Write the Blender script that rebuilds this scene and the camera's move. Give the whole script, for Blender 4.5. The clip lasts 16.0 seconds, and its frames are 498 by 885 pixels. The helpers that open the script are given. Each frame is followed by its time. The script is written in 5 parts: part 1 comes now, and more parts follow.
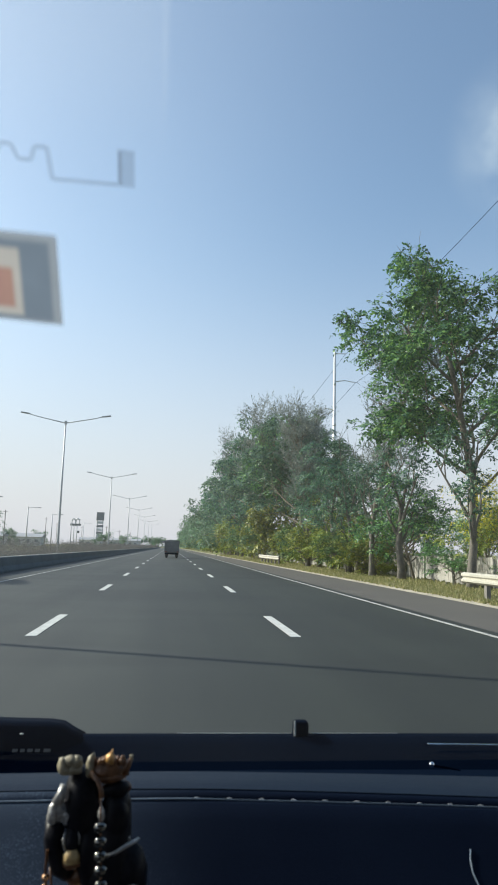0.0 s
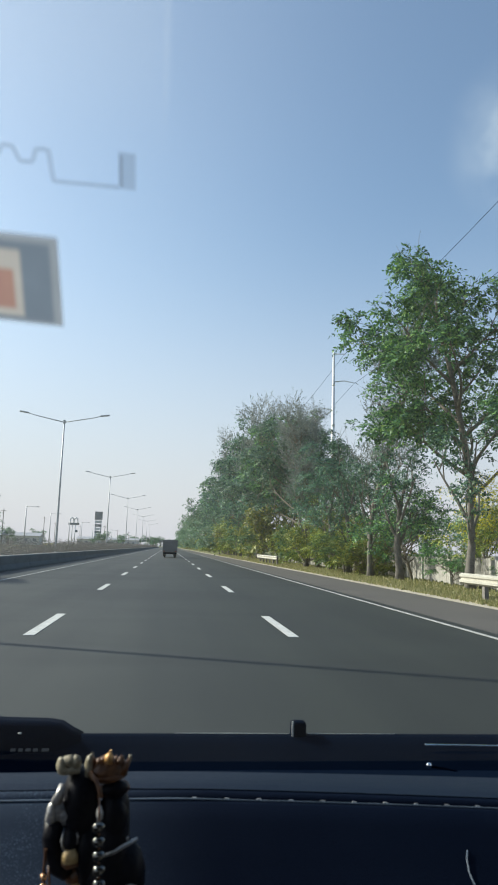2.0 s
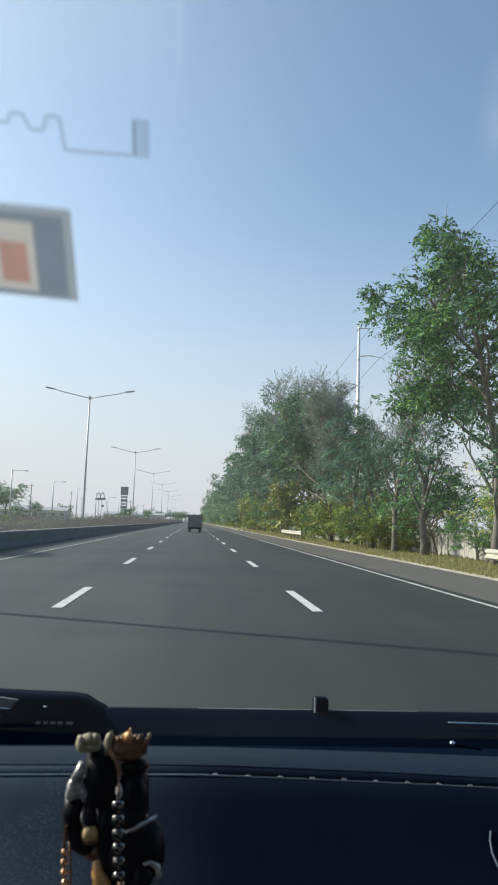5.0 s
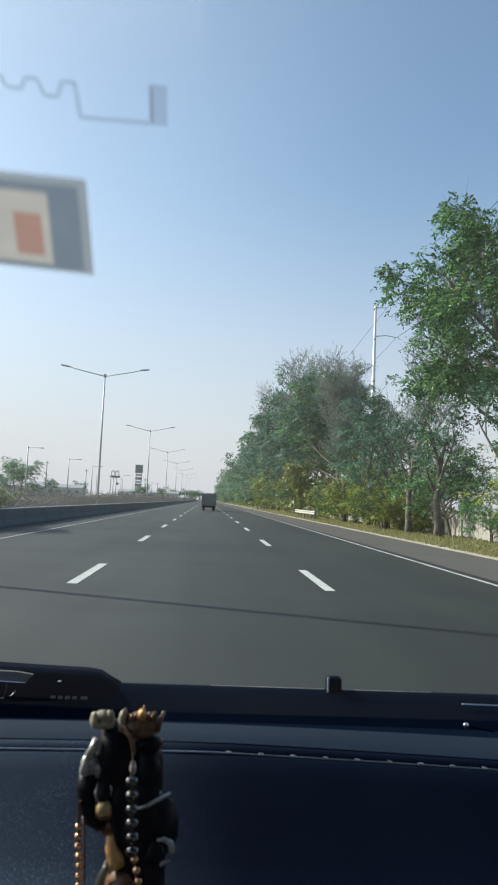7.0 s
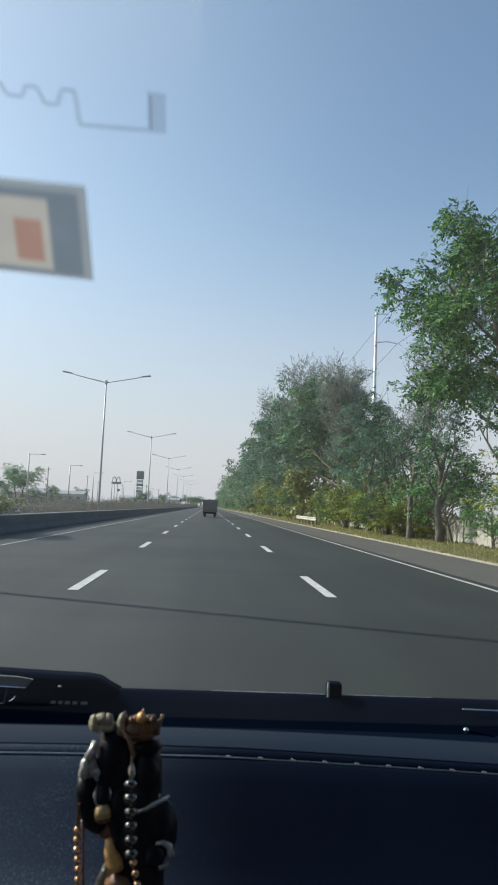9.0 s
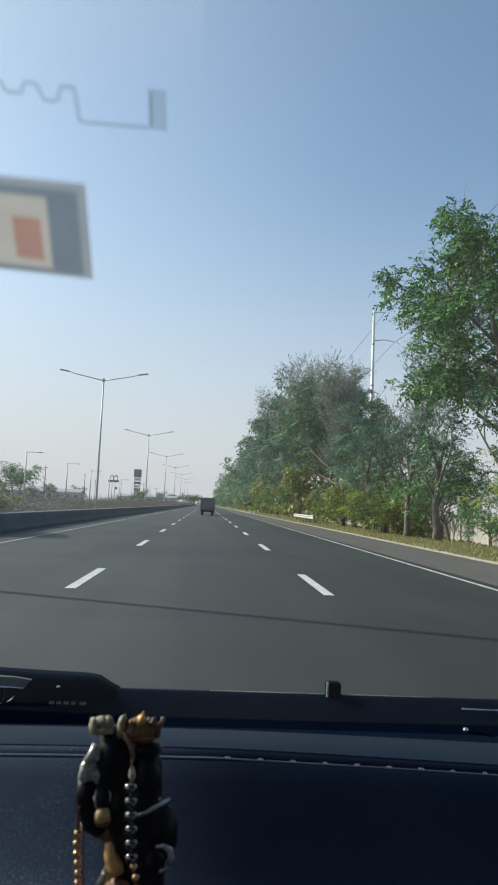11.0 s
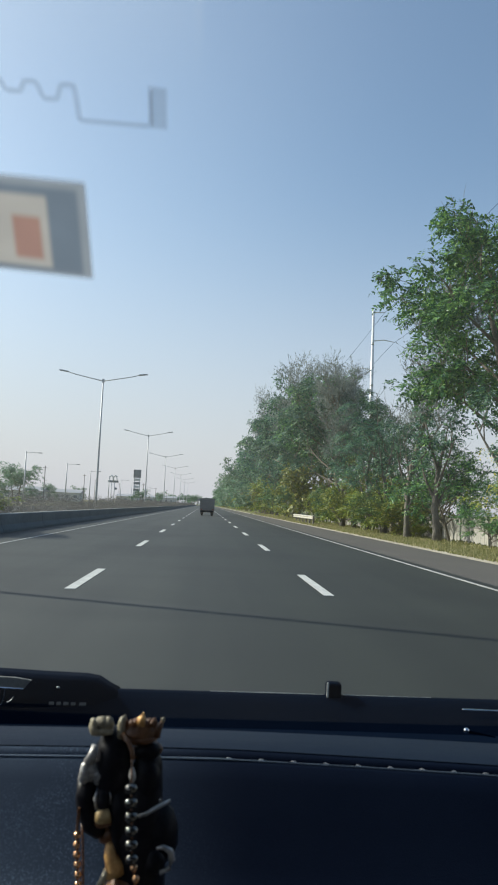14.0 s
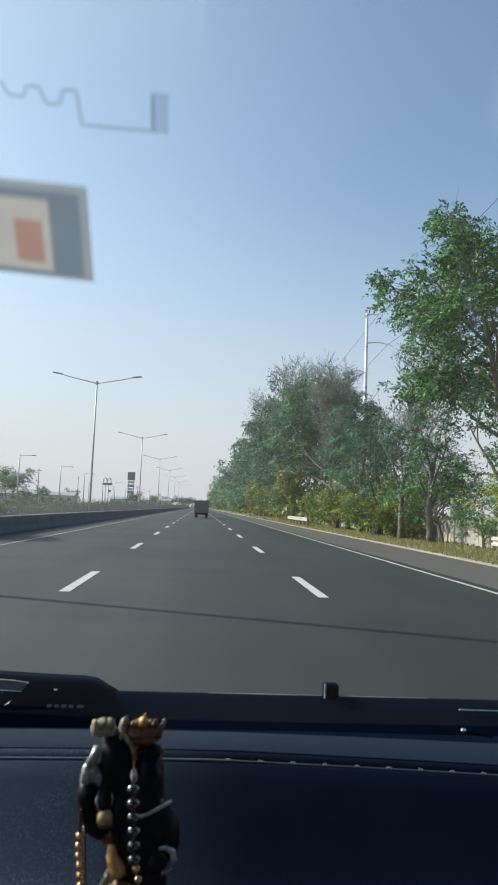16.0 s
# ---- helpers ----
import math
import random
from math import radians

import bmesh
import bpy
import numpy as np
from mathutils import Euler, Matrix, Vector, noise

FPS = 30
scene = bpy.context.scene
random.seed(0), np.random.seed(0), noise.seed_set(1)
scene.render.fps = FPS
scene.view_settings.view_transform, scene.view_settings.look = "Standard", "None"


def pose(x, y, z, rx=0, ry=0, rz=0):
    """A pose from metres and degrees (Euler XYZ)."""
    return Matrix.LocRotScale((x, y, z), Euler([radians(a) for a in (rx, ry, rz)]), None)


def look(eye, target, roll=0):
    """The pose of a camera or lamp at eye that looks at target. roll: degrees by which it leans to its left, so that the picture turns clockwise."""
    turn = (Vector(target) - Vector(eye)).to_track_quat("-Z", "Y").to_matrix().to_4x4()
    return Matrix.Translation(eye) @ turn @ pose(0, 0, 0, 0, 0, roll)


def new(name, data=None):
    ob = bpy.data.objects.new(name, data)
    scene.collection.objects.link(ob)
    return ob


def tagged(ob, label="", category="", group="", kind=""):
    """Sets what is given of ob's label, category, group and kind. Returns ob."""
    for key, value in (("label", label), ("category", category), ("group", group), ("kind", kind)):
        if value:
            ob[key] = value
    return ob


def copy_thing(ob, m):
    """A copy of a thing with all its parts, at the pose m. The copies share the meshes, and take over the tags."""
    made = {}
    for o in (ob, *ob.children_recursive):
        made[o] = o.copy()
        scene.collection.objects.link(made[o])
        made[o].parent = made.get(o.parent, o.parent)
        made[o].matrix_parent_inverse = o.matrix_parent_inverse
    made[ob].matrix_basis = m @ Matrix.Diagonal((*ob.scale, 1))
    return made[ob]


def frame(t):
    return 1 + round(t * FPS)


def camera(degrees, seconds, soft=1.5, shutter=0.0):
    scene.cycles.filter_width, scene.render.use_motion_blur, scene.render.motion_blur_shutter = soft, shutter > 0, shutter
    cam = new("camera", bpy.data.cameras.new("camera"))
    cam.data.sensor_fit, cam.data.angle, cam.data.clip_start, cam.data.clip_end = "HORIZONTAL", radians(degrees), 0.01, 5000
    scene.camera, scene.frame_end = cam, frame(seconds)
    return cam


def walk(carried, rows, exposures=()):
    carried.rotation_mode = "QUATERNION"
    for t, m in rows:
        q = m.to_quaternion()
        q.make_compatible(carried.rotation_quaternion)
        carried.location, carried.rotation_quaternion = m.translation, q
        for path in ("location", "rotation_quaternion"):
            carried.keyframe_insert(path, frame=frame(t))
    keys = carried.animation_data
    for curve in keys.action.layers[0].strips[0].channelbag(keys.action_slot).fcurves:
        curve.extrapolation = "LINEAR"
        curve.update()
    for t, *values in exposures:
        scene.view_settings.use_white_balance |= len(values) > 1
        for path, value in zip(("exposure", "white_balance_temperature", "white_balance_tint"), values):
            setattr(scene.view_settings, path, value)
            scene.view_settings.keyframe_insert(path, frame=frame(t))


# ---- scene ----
cam = camera(39.6, 16.0, soft=1.9)
# focused far down the road: what is near on the dashboard is a little soft
cam.data.dof.use_dof = True
cam.data.dof.focus_distance, cam.data.dof.aperture_fstop = 60.0, 30.0
walk(cam, [
    (0.0, pose(-0.0013, -0.0153, 1.2461, 98.728, -1.482, -6.478)),
    (0.5, pose(-0.0015, -0.0140, 1.2459, 98.744, -1.510, -6.541)),
    (1.0, pose(-0.0013, -0.0139, 1.2458, 98.796, -1.489, -6.491)),
    (1.5, pose(-0.0025, -0.0150, 1.2454, 98.839, -1.633, -6.714)),
    (2.0, pose(-0.0020, -0.0172, 1.2470, 98.724, -1.695, -6.623)),
    (2.5, pose(-0.0014, -0.0135, 1.2455, 98.754, -1.561, -6.552)),
    (3.0, pose(-0.0004, -0.0144, 1.2454, 98.788, -1.794, -6.480)),
    (3.5, pose(0.0002, -0.0134, 1.2462, 98.696, -1.678, -6.342)),
    (4.0, pose(-0.0008, -0.0155, 1.2462, 98.716, -1.723, -6.461)),
    (4.5, pose(-0.0016, -0.0124, 1.2464, 98.751, -1.574, -6.450)),
    (5.0, pose(0.0024, -0.0069, 1.2498, 96.634, -1.878, -4.609)),
    (5.2, pose(0.0049, 0.0018, 1.2507, 94.454, -1.705, -3.456)),
    (7.5, pose(0.0007, 0.0002, 1.2495, 95.064, -2.605, -3.549)),
    (8.0, pose(0.0007, -0.0044, 1.2502, 95.175, -2.521, -3.607)),
    (8.5, pose(0.0033, -0.0019, 1.2496, 95.156, -2.637, -3.343)),
    (9.0, pose(0.0029, -0.0017, 1.2480, 95.391, -2.503, -3.384)),
    (11.5, pose(0.0004, 0.0022, 1.2499, 95.233, -2.527, -3.639)),
    (12.0, pose(-0.0000, -0.0010, 1.2498, 95.298, -2.561, -3.701)),
    (12.5, pose(-0.0004, -0.0010, 1.2511, 95.165, -2.670, -3.718)),
    (13.0, pose(0.0001, 0.0001, 1.2499, 95.190, -2.586, -3.735)),
    (13.5, pose(-0.0006, -0.0001, 1.2509, 95.252, -2.606, -3.758)),
    (14.0, pose(0.0003, 0.0034, 1.2494, 95.276, -2.464, -3.622)),
    (14.5, pose(0.0003, 0.0015, 1.2488, 95.333, -2.374, -3.629)),
    (15.0, pose(-0.0023, 0.0021, 1.2502, 95.327, -2.484, -3.944)),
    (15.5, pose(-0.0030, -0.0013, 1.2495, 95.370, -2.329, -4.030)),
    (16.0, pose(-0.0039, 0.0006, 1.2489, 95.472, -2.300, -4.095)),
], exposures=[(t, e, 6450, 3) for t, e in ((0.0, 0.46), (2.0, 0.42), (2.4, 0.34), (2.8, 0.27), (3.2, 0.29), (3.5, 0.36), (4.0, 0.46), (5.0, 0.43), (7.5, 0.41), (8.0, 0.30), (8.5, 0.30), (9.0, 0.29), (11.5, 0.29), (13.0, 0.29), (14.0, 0.28), (14.5, 0.38), (16.0, 0.38))])

# ---- light ----
SUN_AZ, SUN_EL = radians(-68), radians(33)
world = bpy.data.worlds.new("sky")
scene.world = world
world.use_nodes = True
wn, wl = world.node_tree.nodes, world.node_tree.links
sky = wn.new("ShaderNodeTexSky")
sky.sky_type = "NISHITA"
sky.sun_disc = False
sky.sun_elevation, sky.sun_rotation = SUN_EL, SUN_AZ
sky.air_density, sky.dust_density, sky.ozone_density = 1.0, 2.0, 1.4
# one thin wisp of cloud high over the trees
geo = wn.new("ShaderNodeTexCoord")
wisp_dir = Vector((0.430, 0.745, 0.510)).normalized()
dist = wn.new("ShaderNodeVectorMath"); dist.operation = "DISTANCE"
dist.inputs[1].default_value = wisp_dir
fall = wn.new("ShaderNodeMapRange")
fall.inputs["From Min"].default_value, fall.inputs["From Max"].default_value = 0.12, 0.0
fall.interpolation_type = "SMOOTHSTEP"
cl = wn.new("ShaderNodeTexNoise")
cl.inputs["Scale"].default_value, cl.inputs["Detail"].default_value = 9.0, 5.0
cramp = wn.new("ShaderNodeMapRange")
cramp.inputs["From Min"].default_value, cramp.inputs["From Max"].default_value = 0.42, 0.72
cmul = wn.new("ShaderNodeMath"); cmul.operation = "MULTIPLY"
cmul2 = wn.new("ShaderNodeMath"); cmul2.operation = "MULTIPLY"; cmul2.inputs[1].default_value = 0.8
cmix = wn.new("ShaderNodeMix"); cmix.data_type = "RGBA"
cmix.inputs["B"].default_value = (5.0, 5.2, 5.5, 1)
wl.new(geo.outputs["Generated"], dist.inputs[0])
wl.new(geo.outputs["Generated"], cl.inputs["Vector"])
wl.new(dist.outputs["Value"], fall.inputs["Value"])
wl.new(cl.outputs["Fac"], cramp.inputs["Value"])
wl.new(cramp.outputs["Result"], cmul.inputs[0])
wl.new(fall.outputs["Result"], cmul.inputs[1])
wl.new(cmul.outputs[0], cmul2.inputs[0])
wl.new(cmul2.outputs[0], cmix.inputs["Factor"])
wl.new(sky.outputs["Color"], cmix.inputs["A"])
# the pale haze that lies along the horizon
sep = wn.new("ShaderNodeSeparateXYZ")
low = wn.new("ShaderNodeMapRange"); low.interpolation_type = "SMOOTHERSTEP"
low.inputs["From Min"].default_value, low.inputs["From Max"].default_value = 0.52, -0.10
low.inputs["To Max"].default_value = 0.96
hmix = wn.new("ShaderNodeMix"); hmix.data_type = "RGBA"
hmix.inputs["B"].default_value = (3.74, 3.56, 4.00, 1)
wl.new(geo.outputs["Generated"], sep.inputs["Vector"])
wl.new(sep.outputs["Z"], low.inputs["Value"])
wl.new(low.outputs["Result"], hmix.inputs["Factor"])
wl.new(cmix.outputs["Result"], hmix.inputs["A"])
wl.new(hmix.outputs["Result"], wn["Background"].inputs["Color"])
wn["Background"].inputs["Strength"].default_value = 0.145

sun_data = bpy.data.lights.new("sun", "SUN")
sun_data.energy, sun_data.angle, sun_data.color = 4.4, radians(0.6), (1.0, 0.94, 0.84)
sun = new("sun", sun_data)
to_sun = Vector((math.sin(SUN_AZ) * math.cos(SUN_EL), math.cos(SUN_AZ) * math.cos(SUN_EL), math.sin(SUN_EL)))
sun.matrix_world = look(to_sun * 50, (0, 0, 0))


# ---- materials ----
def nodes_of(name):
    m = bpy.data.materials.new(name)
    m.use_nodes = True
    n, l = m.node_tree.nodes, m.node_tree.links
    return m, n, l, n["Principled BSDF"]


def surface(name, a, b, rough=0.6, metal=0.0, big=2.0, fine=40.0, bump=0.15, depth=0.01, spread=0.12, spec=0.5, ior=1.5):
    """Two-scale variation between the colours a and b, with fine relief; scales are per metre."""
    m, n, l, p = nodes_of(name)
    co = n.new("ShaderNodeTexCoord")
    n1 = n.new("ShaderNodeTexNoise"); n1.inputs["Scale"].default_value = big; n1.inputs["Detail"].default_value = 4
    n2 = n.new("ShaderNodeTexNoise"); n2.inputs["Scale"].default_value = fine; n2.inputs["Detail"].default_value = 3
    mx = n.new("ShaderNodeMix"); mx.data_type = "RGBA"
    mx.inputs["A"].default_value, mx.inputs["B"].default_value = (*a, 1), (*b, 1)
    av = n.new("ShaderNodeMath"); av.operation = "MULTIPLY_ADD"
    av.inputs[1].default_value = 0.5
    hf = n.new("ShaderNodeMath"); hf.operation = "MULTIPLY"; hf.inputs[1].default_value = 0.5
    rg = n.new("ShaderNodeMapRange")
    rg.inputs["From Min"].default_value, rg.inputs["From Max"].default_value = 0.35, 0.65
    l.new(co.outputs["Object"], n1.inputs["Vector"]); l.new(co.outputs["Object"], n2.inputs["Vector"])
    l.new(n2.outputs["Fac"], hf.inputs[0])
    l.new(n1.outputs["Fac"], av.inputs[0]); l.new(hf.outputs[0], av.inputs[2])
    l.new(av.outputs[0], rg.inputs["Value"]); l.new(rg.outputs["Result"], mx.inputs["Factor"])
    l.new(mx.outputs["Result"], p.inputs["Base Color"])
    ro = n.new("ShaderNodeMapRange")
    ro.inputs["To Min"].default_value, ro.inputs["To Max"].default_value = max(rough - spread, 0.02), min(rough + spread, 1)
    l.new(n1.outputs["Fac"], ro.inputs["Value"]); l.new(ro.outputs["Result"], p.inputs["Roughness"])
    p.inputs["Metallic"].default_value = metal
    p.inputs["Specular IOR Level"].default_value = spec
    p.inputs["IOR"].default_value = ior
    if bump:
        bp = n.new("ShaderNodeBump"); bp.inputs["Strength"].default_value = bump; bp.inputs["Distance"].default_value = depth
        l.new(n2.outputs["Fac"], bp.inputs["Height"]); l.new(bp.outputs["Normal"], p.inputs["Normal"])
    return m


def leaf_mat(name, a, b, c, through_light=0.35):
    """Leaves: each one takes its own tone between three greens; light also shines through them."""
    m, n, l, p = nodes_of(name)
    ge = n.new("ShaderNodeNewGeometry"); oi = n.new("ShaderNodeObjectInfo")
    ra = n.new("ShaderNodeValToRGB")
    e = ra.color_ramp.elements
    e[0].color, e[1].color = (*a, 1), (*c, 1)
    e.new(0.55).color = (*b, 1)
    hs = n.new("ShaderNodeHueSaturation")
    mr = n.new("ShaderNodeMapRange"); mr.inputs["To Min"].default_value, mr.inputs["To Max"].default_value = 0.75, 1.2
    mh = n.new("ShaderNodeMapRange"); mh.inputs["To Min"].default_value, mh.inputs["To Max"].default_value = 0.485, 0.515
    l.new(ge.outputs["Random Per Island"], ra.inputs["Fac"])
    l.new(oi.outputs["Random"], mr.inputs["Value"]); l.new(mr.outputs["Result"], hs.inputs["Value"])
    l.new(oi.outputs["Random"], mh.inputs["Value"]); l.new(mh.outputs["Result"], hs.inputs["Hue"])
    l.new(ra.outputs["Color"], hs.inputs["Color"])
    l.new(hs.outputs["Color"], p.inputs["Base Color"])
    p.inputs["Roughness"].default_value = 0.5
    tr = n.new("ShaderNodeBsdfTranslucent")
    l.new(hs.outputs["Color"], tr.inputs["Color"])
    ms = n.new("ShaderNodeMixShader"); ms.inputs["Fac"].default_value = through_light
    l.new(p.outputs["BSDF"], ms.inputs[1]); l.new(tr.outputs["BSDF"], ms.inputs[2])
    l.new(ms.outputs["Shader"], n["Material Output"].inputs["Surface"])
    return m


def film(name, color, alpha, edge=(0.0, 0.0), ribbon=0.0, glow=0.8):
    """A thin printed film stuck on glass: part of the light passes, the borders thin out."""
    m, n, l, p = nodes_of(name)
    p.inputs["Base Color"].default_value = (*color, 1)
    p.inputs["Roughness"].default_value = 0.7
    tl = n.new("ShaderNodeBsdfTranslucent"); tl.inputs["Color"].default_value = (*color, 1)
    body = n.new("ShaderNodeMixShader"); body.inputs["Fac"].default_value = glow
    l.new(p.outputs["BSDF"], body.inputs[1]); l.new(tl.outputs["BSDF"], body.inputs[2])
    clear = n.new("ShaderNodeBsdfTransparent")
    mix = n.new("ShaderNodeMixShader")
    uv = n.new("ShaderNodeTexCoord"); sp = n.new("ShaderNodeSeparateXYZ")
    l.new(uv.outputs["UV"], sp.inputs["Vector"])

    def ramp(axis, width):
        d = n.new("ShaderNodeMath"); d.operation = "PINGPONG"; d.inputs[1].default_value = 0.5
        l.new(sp.outputs[axis], d.inputs[0])
        r = n.new("ShaderNodeMapRange"); r.interpolation_type = "SMOOTHSTEP"
        r.inputs["From Min"].default_value, r.inputs["From Max"].default_value = 0.0, max(width, 1e-4)
        l.new(d.outputs[0], r.inputs["Value"])
        return r.outputs["Result"]
    f = n.new("ShaderNodeMath"); f.operation = "MULTIPLY"
    if ribbon:
        l.new(ramp("Y", ribbon), f.inputs[0]); f.inputs[1].default_value = alpha
    else:
        g = n.new("ShaderNodeMath"); g.operation = "MULTIPLY"
        l.new(ramp("X", edge[0]), g.inputs[0]); l.new(ramp("Y", edge[1]), g.inputs[1])
        l.new(g.outputs[0], f.inputs[0]); f.inputs[1].default_value = alpha
    l.new(f.outputs[0], mix.inputs["Fac"])
    l.new(clear.outputs["BSDF"], mix.inputs[1]); l.new(body.outputs["Shader"], mix.inputs[2])
    l.new(mix.outputs["Shader"], n["Material Output"].inputs["Surface"])
    return m


def printed_film(name, prints, edge, alpha):
    """A sticker with blurred prints on it: prints are (colour, u0, u1, v0, v1), each laid over the ones before."""
    m, n, l, p = nodes_of(name)
    uv = n.new("ShaderNodeTexCoord"); sp = n.new("ShaderNodeSeparateXYZ")
    l.new(uv.outputs["UV"], sp.inputs["Vector"])
    no = n.new("ShaderNodeTexNoise"); no.inputs["Scale"].default_value = 3; no.inputs["Detail"].default_value = 1
    l.new(uv.outputs["UV"], no.inputs["Vector"])

    def step(axis, at, width, up):
        r = n.new("ShaderNodeMapRange"); r.interpolation_type = "SMOOTHSTEP"
        lo, hi = at - width / 2, at + width / 2
        r.inputs["From Min"].default_value, r.inputs["From Max"].default_value = (lo, hi) if up else (hi, lo)
        l.new(sp.outputs[axis], r.inputs["Value"])
        return r.outputs["Result"]

    def times(x, y):
        k = n.new("ShaderNodeMath"); k.operation = "MULTIPLY"
        l.new(x, k.inputs[0]); l.new(y, k.inputs[1])
        return k.outputs[0]

    def window(u0, u1, v0, v1):
        return times(times(step("X", u0, edge[0], True), step("X", u1, edge[0], False)), times(step("Y", v0, edge[1], True), step("Y", v1, edge[1], False)))
    col = None
    for c, u0, u1, v0, v1 in prints:
        mx = n.new("ShaderNodeMix"); mx.data_type = "RGBA"
        mx.inputs["B"].default_value = (*c, 1)
        if col is None:
            mx.inputs["A"].default_value = (*c, 1)
        else:
            l.new(col, mx.inputs["A"])
        l.new(window(u0, u1, v0, v1), mx.inputs["Factor"])
        col = mx.outputs["Result"]
    wear = n.new("ShaderNodeMapRange"); wear.inputs["To Min"].default_value, wear.inputs["To Max"].default_value = 0.90, 1.10
    l.new(no.outputs["Fac"], wear.inputs["Value"])
    sc = n.new("ShaderNodeVectorMath"); sc.operation = "SCALE"
    l.new(col, sc.inputs[0]); l.new(wear.outputs["Result"], sc.inputs["Scale"])
    l.new(sc.outputs["Vector"], p.inputs["Base Color"])
    p.inputs["Roughness"].default_value = 0.7
    tl = n.new("ShaderNodeBsdfTranslucent"); l.new(sc.outputs["Vector"], tl.inputs["Color"])
    body = n.new("ShaderNodeMixShader"); body.inputs["Fac"].default_value = 0.8
    l.new(p.outputs["BSDF"], body.inputs[1]); l.new(tl.outputs["BSDF"], body.inputs[2])
    clear = n.new("ShaderNodeBsdfTransparent")
    al = n.new("ShaderNodeMath"); al.operation = "MULTIPLY"; al.inputs[1].default_value = alpha
    l.new(window(edge[0] / 2, 1 - edge[0] / 2, edge[1] / 2, 1 - edge[1] / 2), al.inputs[0])
    mix = n.new("ShaderNodeMixShader")
    l.new(al.outputs[0], mix.inputs["Fac"]); l.new(clear.outputs["BSDF"], mix.inputs[1]); l.new(body.outputs["Shader"], mix.inputs[2])
    l.new(mix.outputs["Shader"], n["Material Output"].inputs["Surface"])
    return m


def asphalt_mat():
    """Worn grey asphalt: fine aggregate, long wheel tracks, dark stains and patches."""
    m, n, l, p = nodes_of("asphalt")
    co = n.new("ShaderNodeTexCoord")
    agg = n.new("ShaderNodeTexNoise"); agg.inputs["Scale"].default_value = 55; agg.inputs["Detail"].default_value = 2
    st = n.new("ShaderNodeMapping"); st.inputs["Scale"].default_value = (1.1, 0.035, 1)
    trk = n.new("ShaderNodeTexNoise"); trk.inputs["Scale"].default_value = 1.0; trk.inputs["Detail"].default_value = 5
    sm = n.new("ShaderNodeMapping"); sm.inputs["Scale"].default_value = (0.16, 0.30, 1)
    stn = n.new("ShaderNodeTexNoise"); stn.inputs["Scale"].default_value = 1.0; stn.inputs["Detail"].default_value = 6; stn.inputs["Distortion"].default_value = 0.6
    l.new(co.outputs["Object"], agg.inputs["Vector"])
    l.new(co.outputs["Object"], st.inputs["Vector"]); l.new(st.outputs["Vector"], trk.inputs["Vector"])
    l.new(co.outputs["Object"], sm.inputs["Vector"]); l.new(sm.outputs["Vector"], stn.inputs["Vector"])
    base = n.new("ShaderNodeValToRGB")
    base.color_ramp.elements[0].position, base.color_ramp.elements[1].position = 0.36, 0.66
    base.color_ramp.elements[0].color, base.color_ramp.elements[1].color = (0.0150, 0.0168, 0.0146, 1), (0.0288, 0.0306, 0.0262, 1)
    l.new(trk.outputs["Fac"], base.inputs["Fac"])
    r1 = n.new("ShaderNodeMapRange")
    r1.inputs["From Min"].default_value, r1.inputs["From Max"].default_value = 0.36, 0.56
    r1.inputs["To Min"].default_value, r1.inputs["To Max"].default_value = 0.62, 1.08
    l.new(stn.outputs["Fac"], r1.inputs["Value"])
    r2 = n.new("ShaderNodeMapRange")
    r2.inputs["To Min"].default_value, r2.inputs["To Max"].default_value = 0.7, 1.3
    l.new(agg.outputs["Fac"], r2.inputs["Value"])
    # darker towards the right: a windscreen reflection put into the asphalt's colour
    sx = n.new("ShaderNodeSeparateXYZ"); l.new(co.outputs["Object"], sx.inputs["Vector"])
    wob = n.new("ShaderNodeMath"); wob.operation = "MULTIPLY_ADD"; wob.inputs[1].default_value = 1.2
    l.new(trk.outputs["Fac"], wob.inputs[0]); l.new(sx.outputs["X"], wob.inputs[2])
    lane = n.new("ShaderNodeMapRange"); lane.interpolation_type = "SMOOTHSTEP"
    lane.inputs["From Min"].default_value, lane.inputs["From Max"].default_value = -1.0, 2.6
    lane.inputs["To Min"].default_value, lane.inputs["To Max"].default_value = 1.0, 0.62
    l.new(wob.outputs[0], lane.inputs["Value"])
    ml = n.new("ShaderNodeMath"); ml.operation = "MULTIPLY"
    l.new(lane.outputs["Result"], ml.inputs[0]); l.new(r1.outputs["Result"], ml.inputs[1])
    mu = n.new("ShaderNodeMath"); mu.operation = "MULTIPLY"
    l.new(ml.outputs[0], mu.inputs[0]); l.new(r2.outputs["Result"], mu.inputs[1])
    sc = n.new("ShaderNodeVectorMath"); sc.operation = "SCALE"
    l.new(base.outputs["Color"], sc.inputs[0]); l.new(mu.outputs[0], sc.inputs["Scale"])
    # and tinted: the reflection's green on the right, a slight purple on the left
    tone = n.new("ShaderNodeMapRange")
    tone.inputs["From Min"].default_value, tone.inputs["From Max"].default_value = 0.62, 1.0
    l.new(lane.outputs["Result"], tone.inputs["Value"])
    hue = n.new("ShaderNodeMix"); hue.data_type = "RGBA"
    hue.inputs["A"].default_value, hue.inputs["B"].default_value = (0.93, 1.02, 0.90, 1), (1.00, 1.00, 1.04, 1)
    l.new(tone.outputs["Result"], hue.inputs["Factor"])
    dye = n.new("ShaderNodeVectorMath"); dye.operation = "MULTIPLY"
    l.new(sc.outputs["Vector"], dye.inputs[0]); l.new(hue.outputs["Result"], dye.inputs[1])
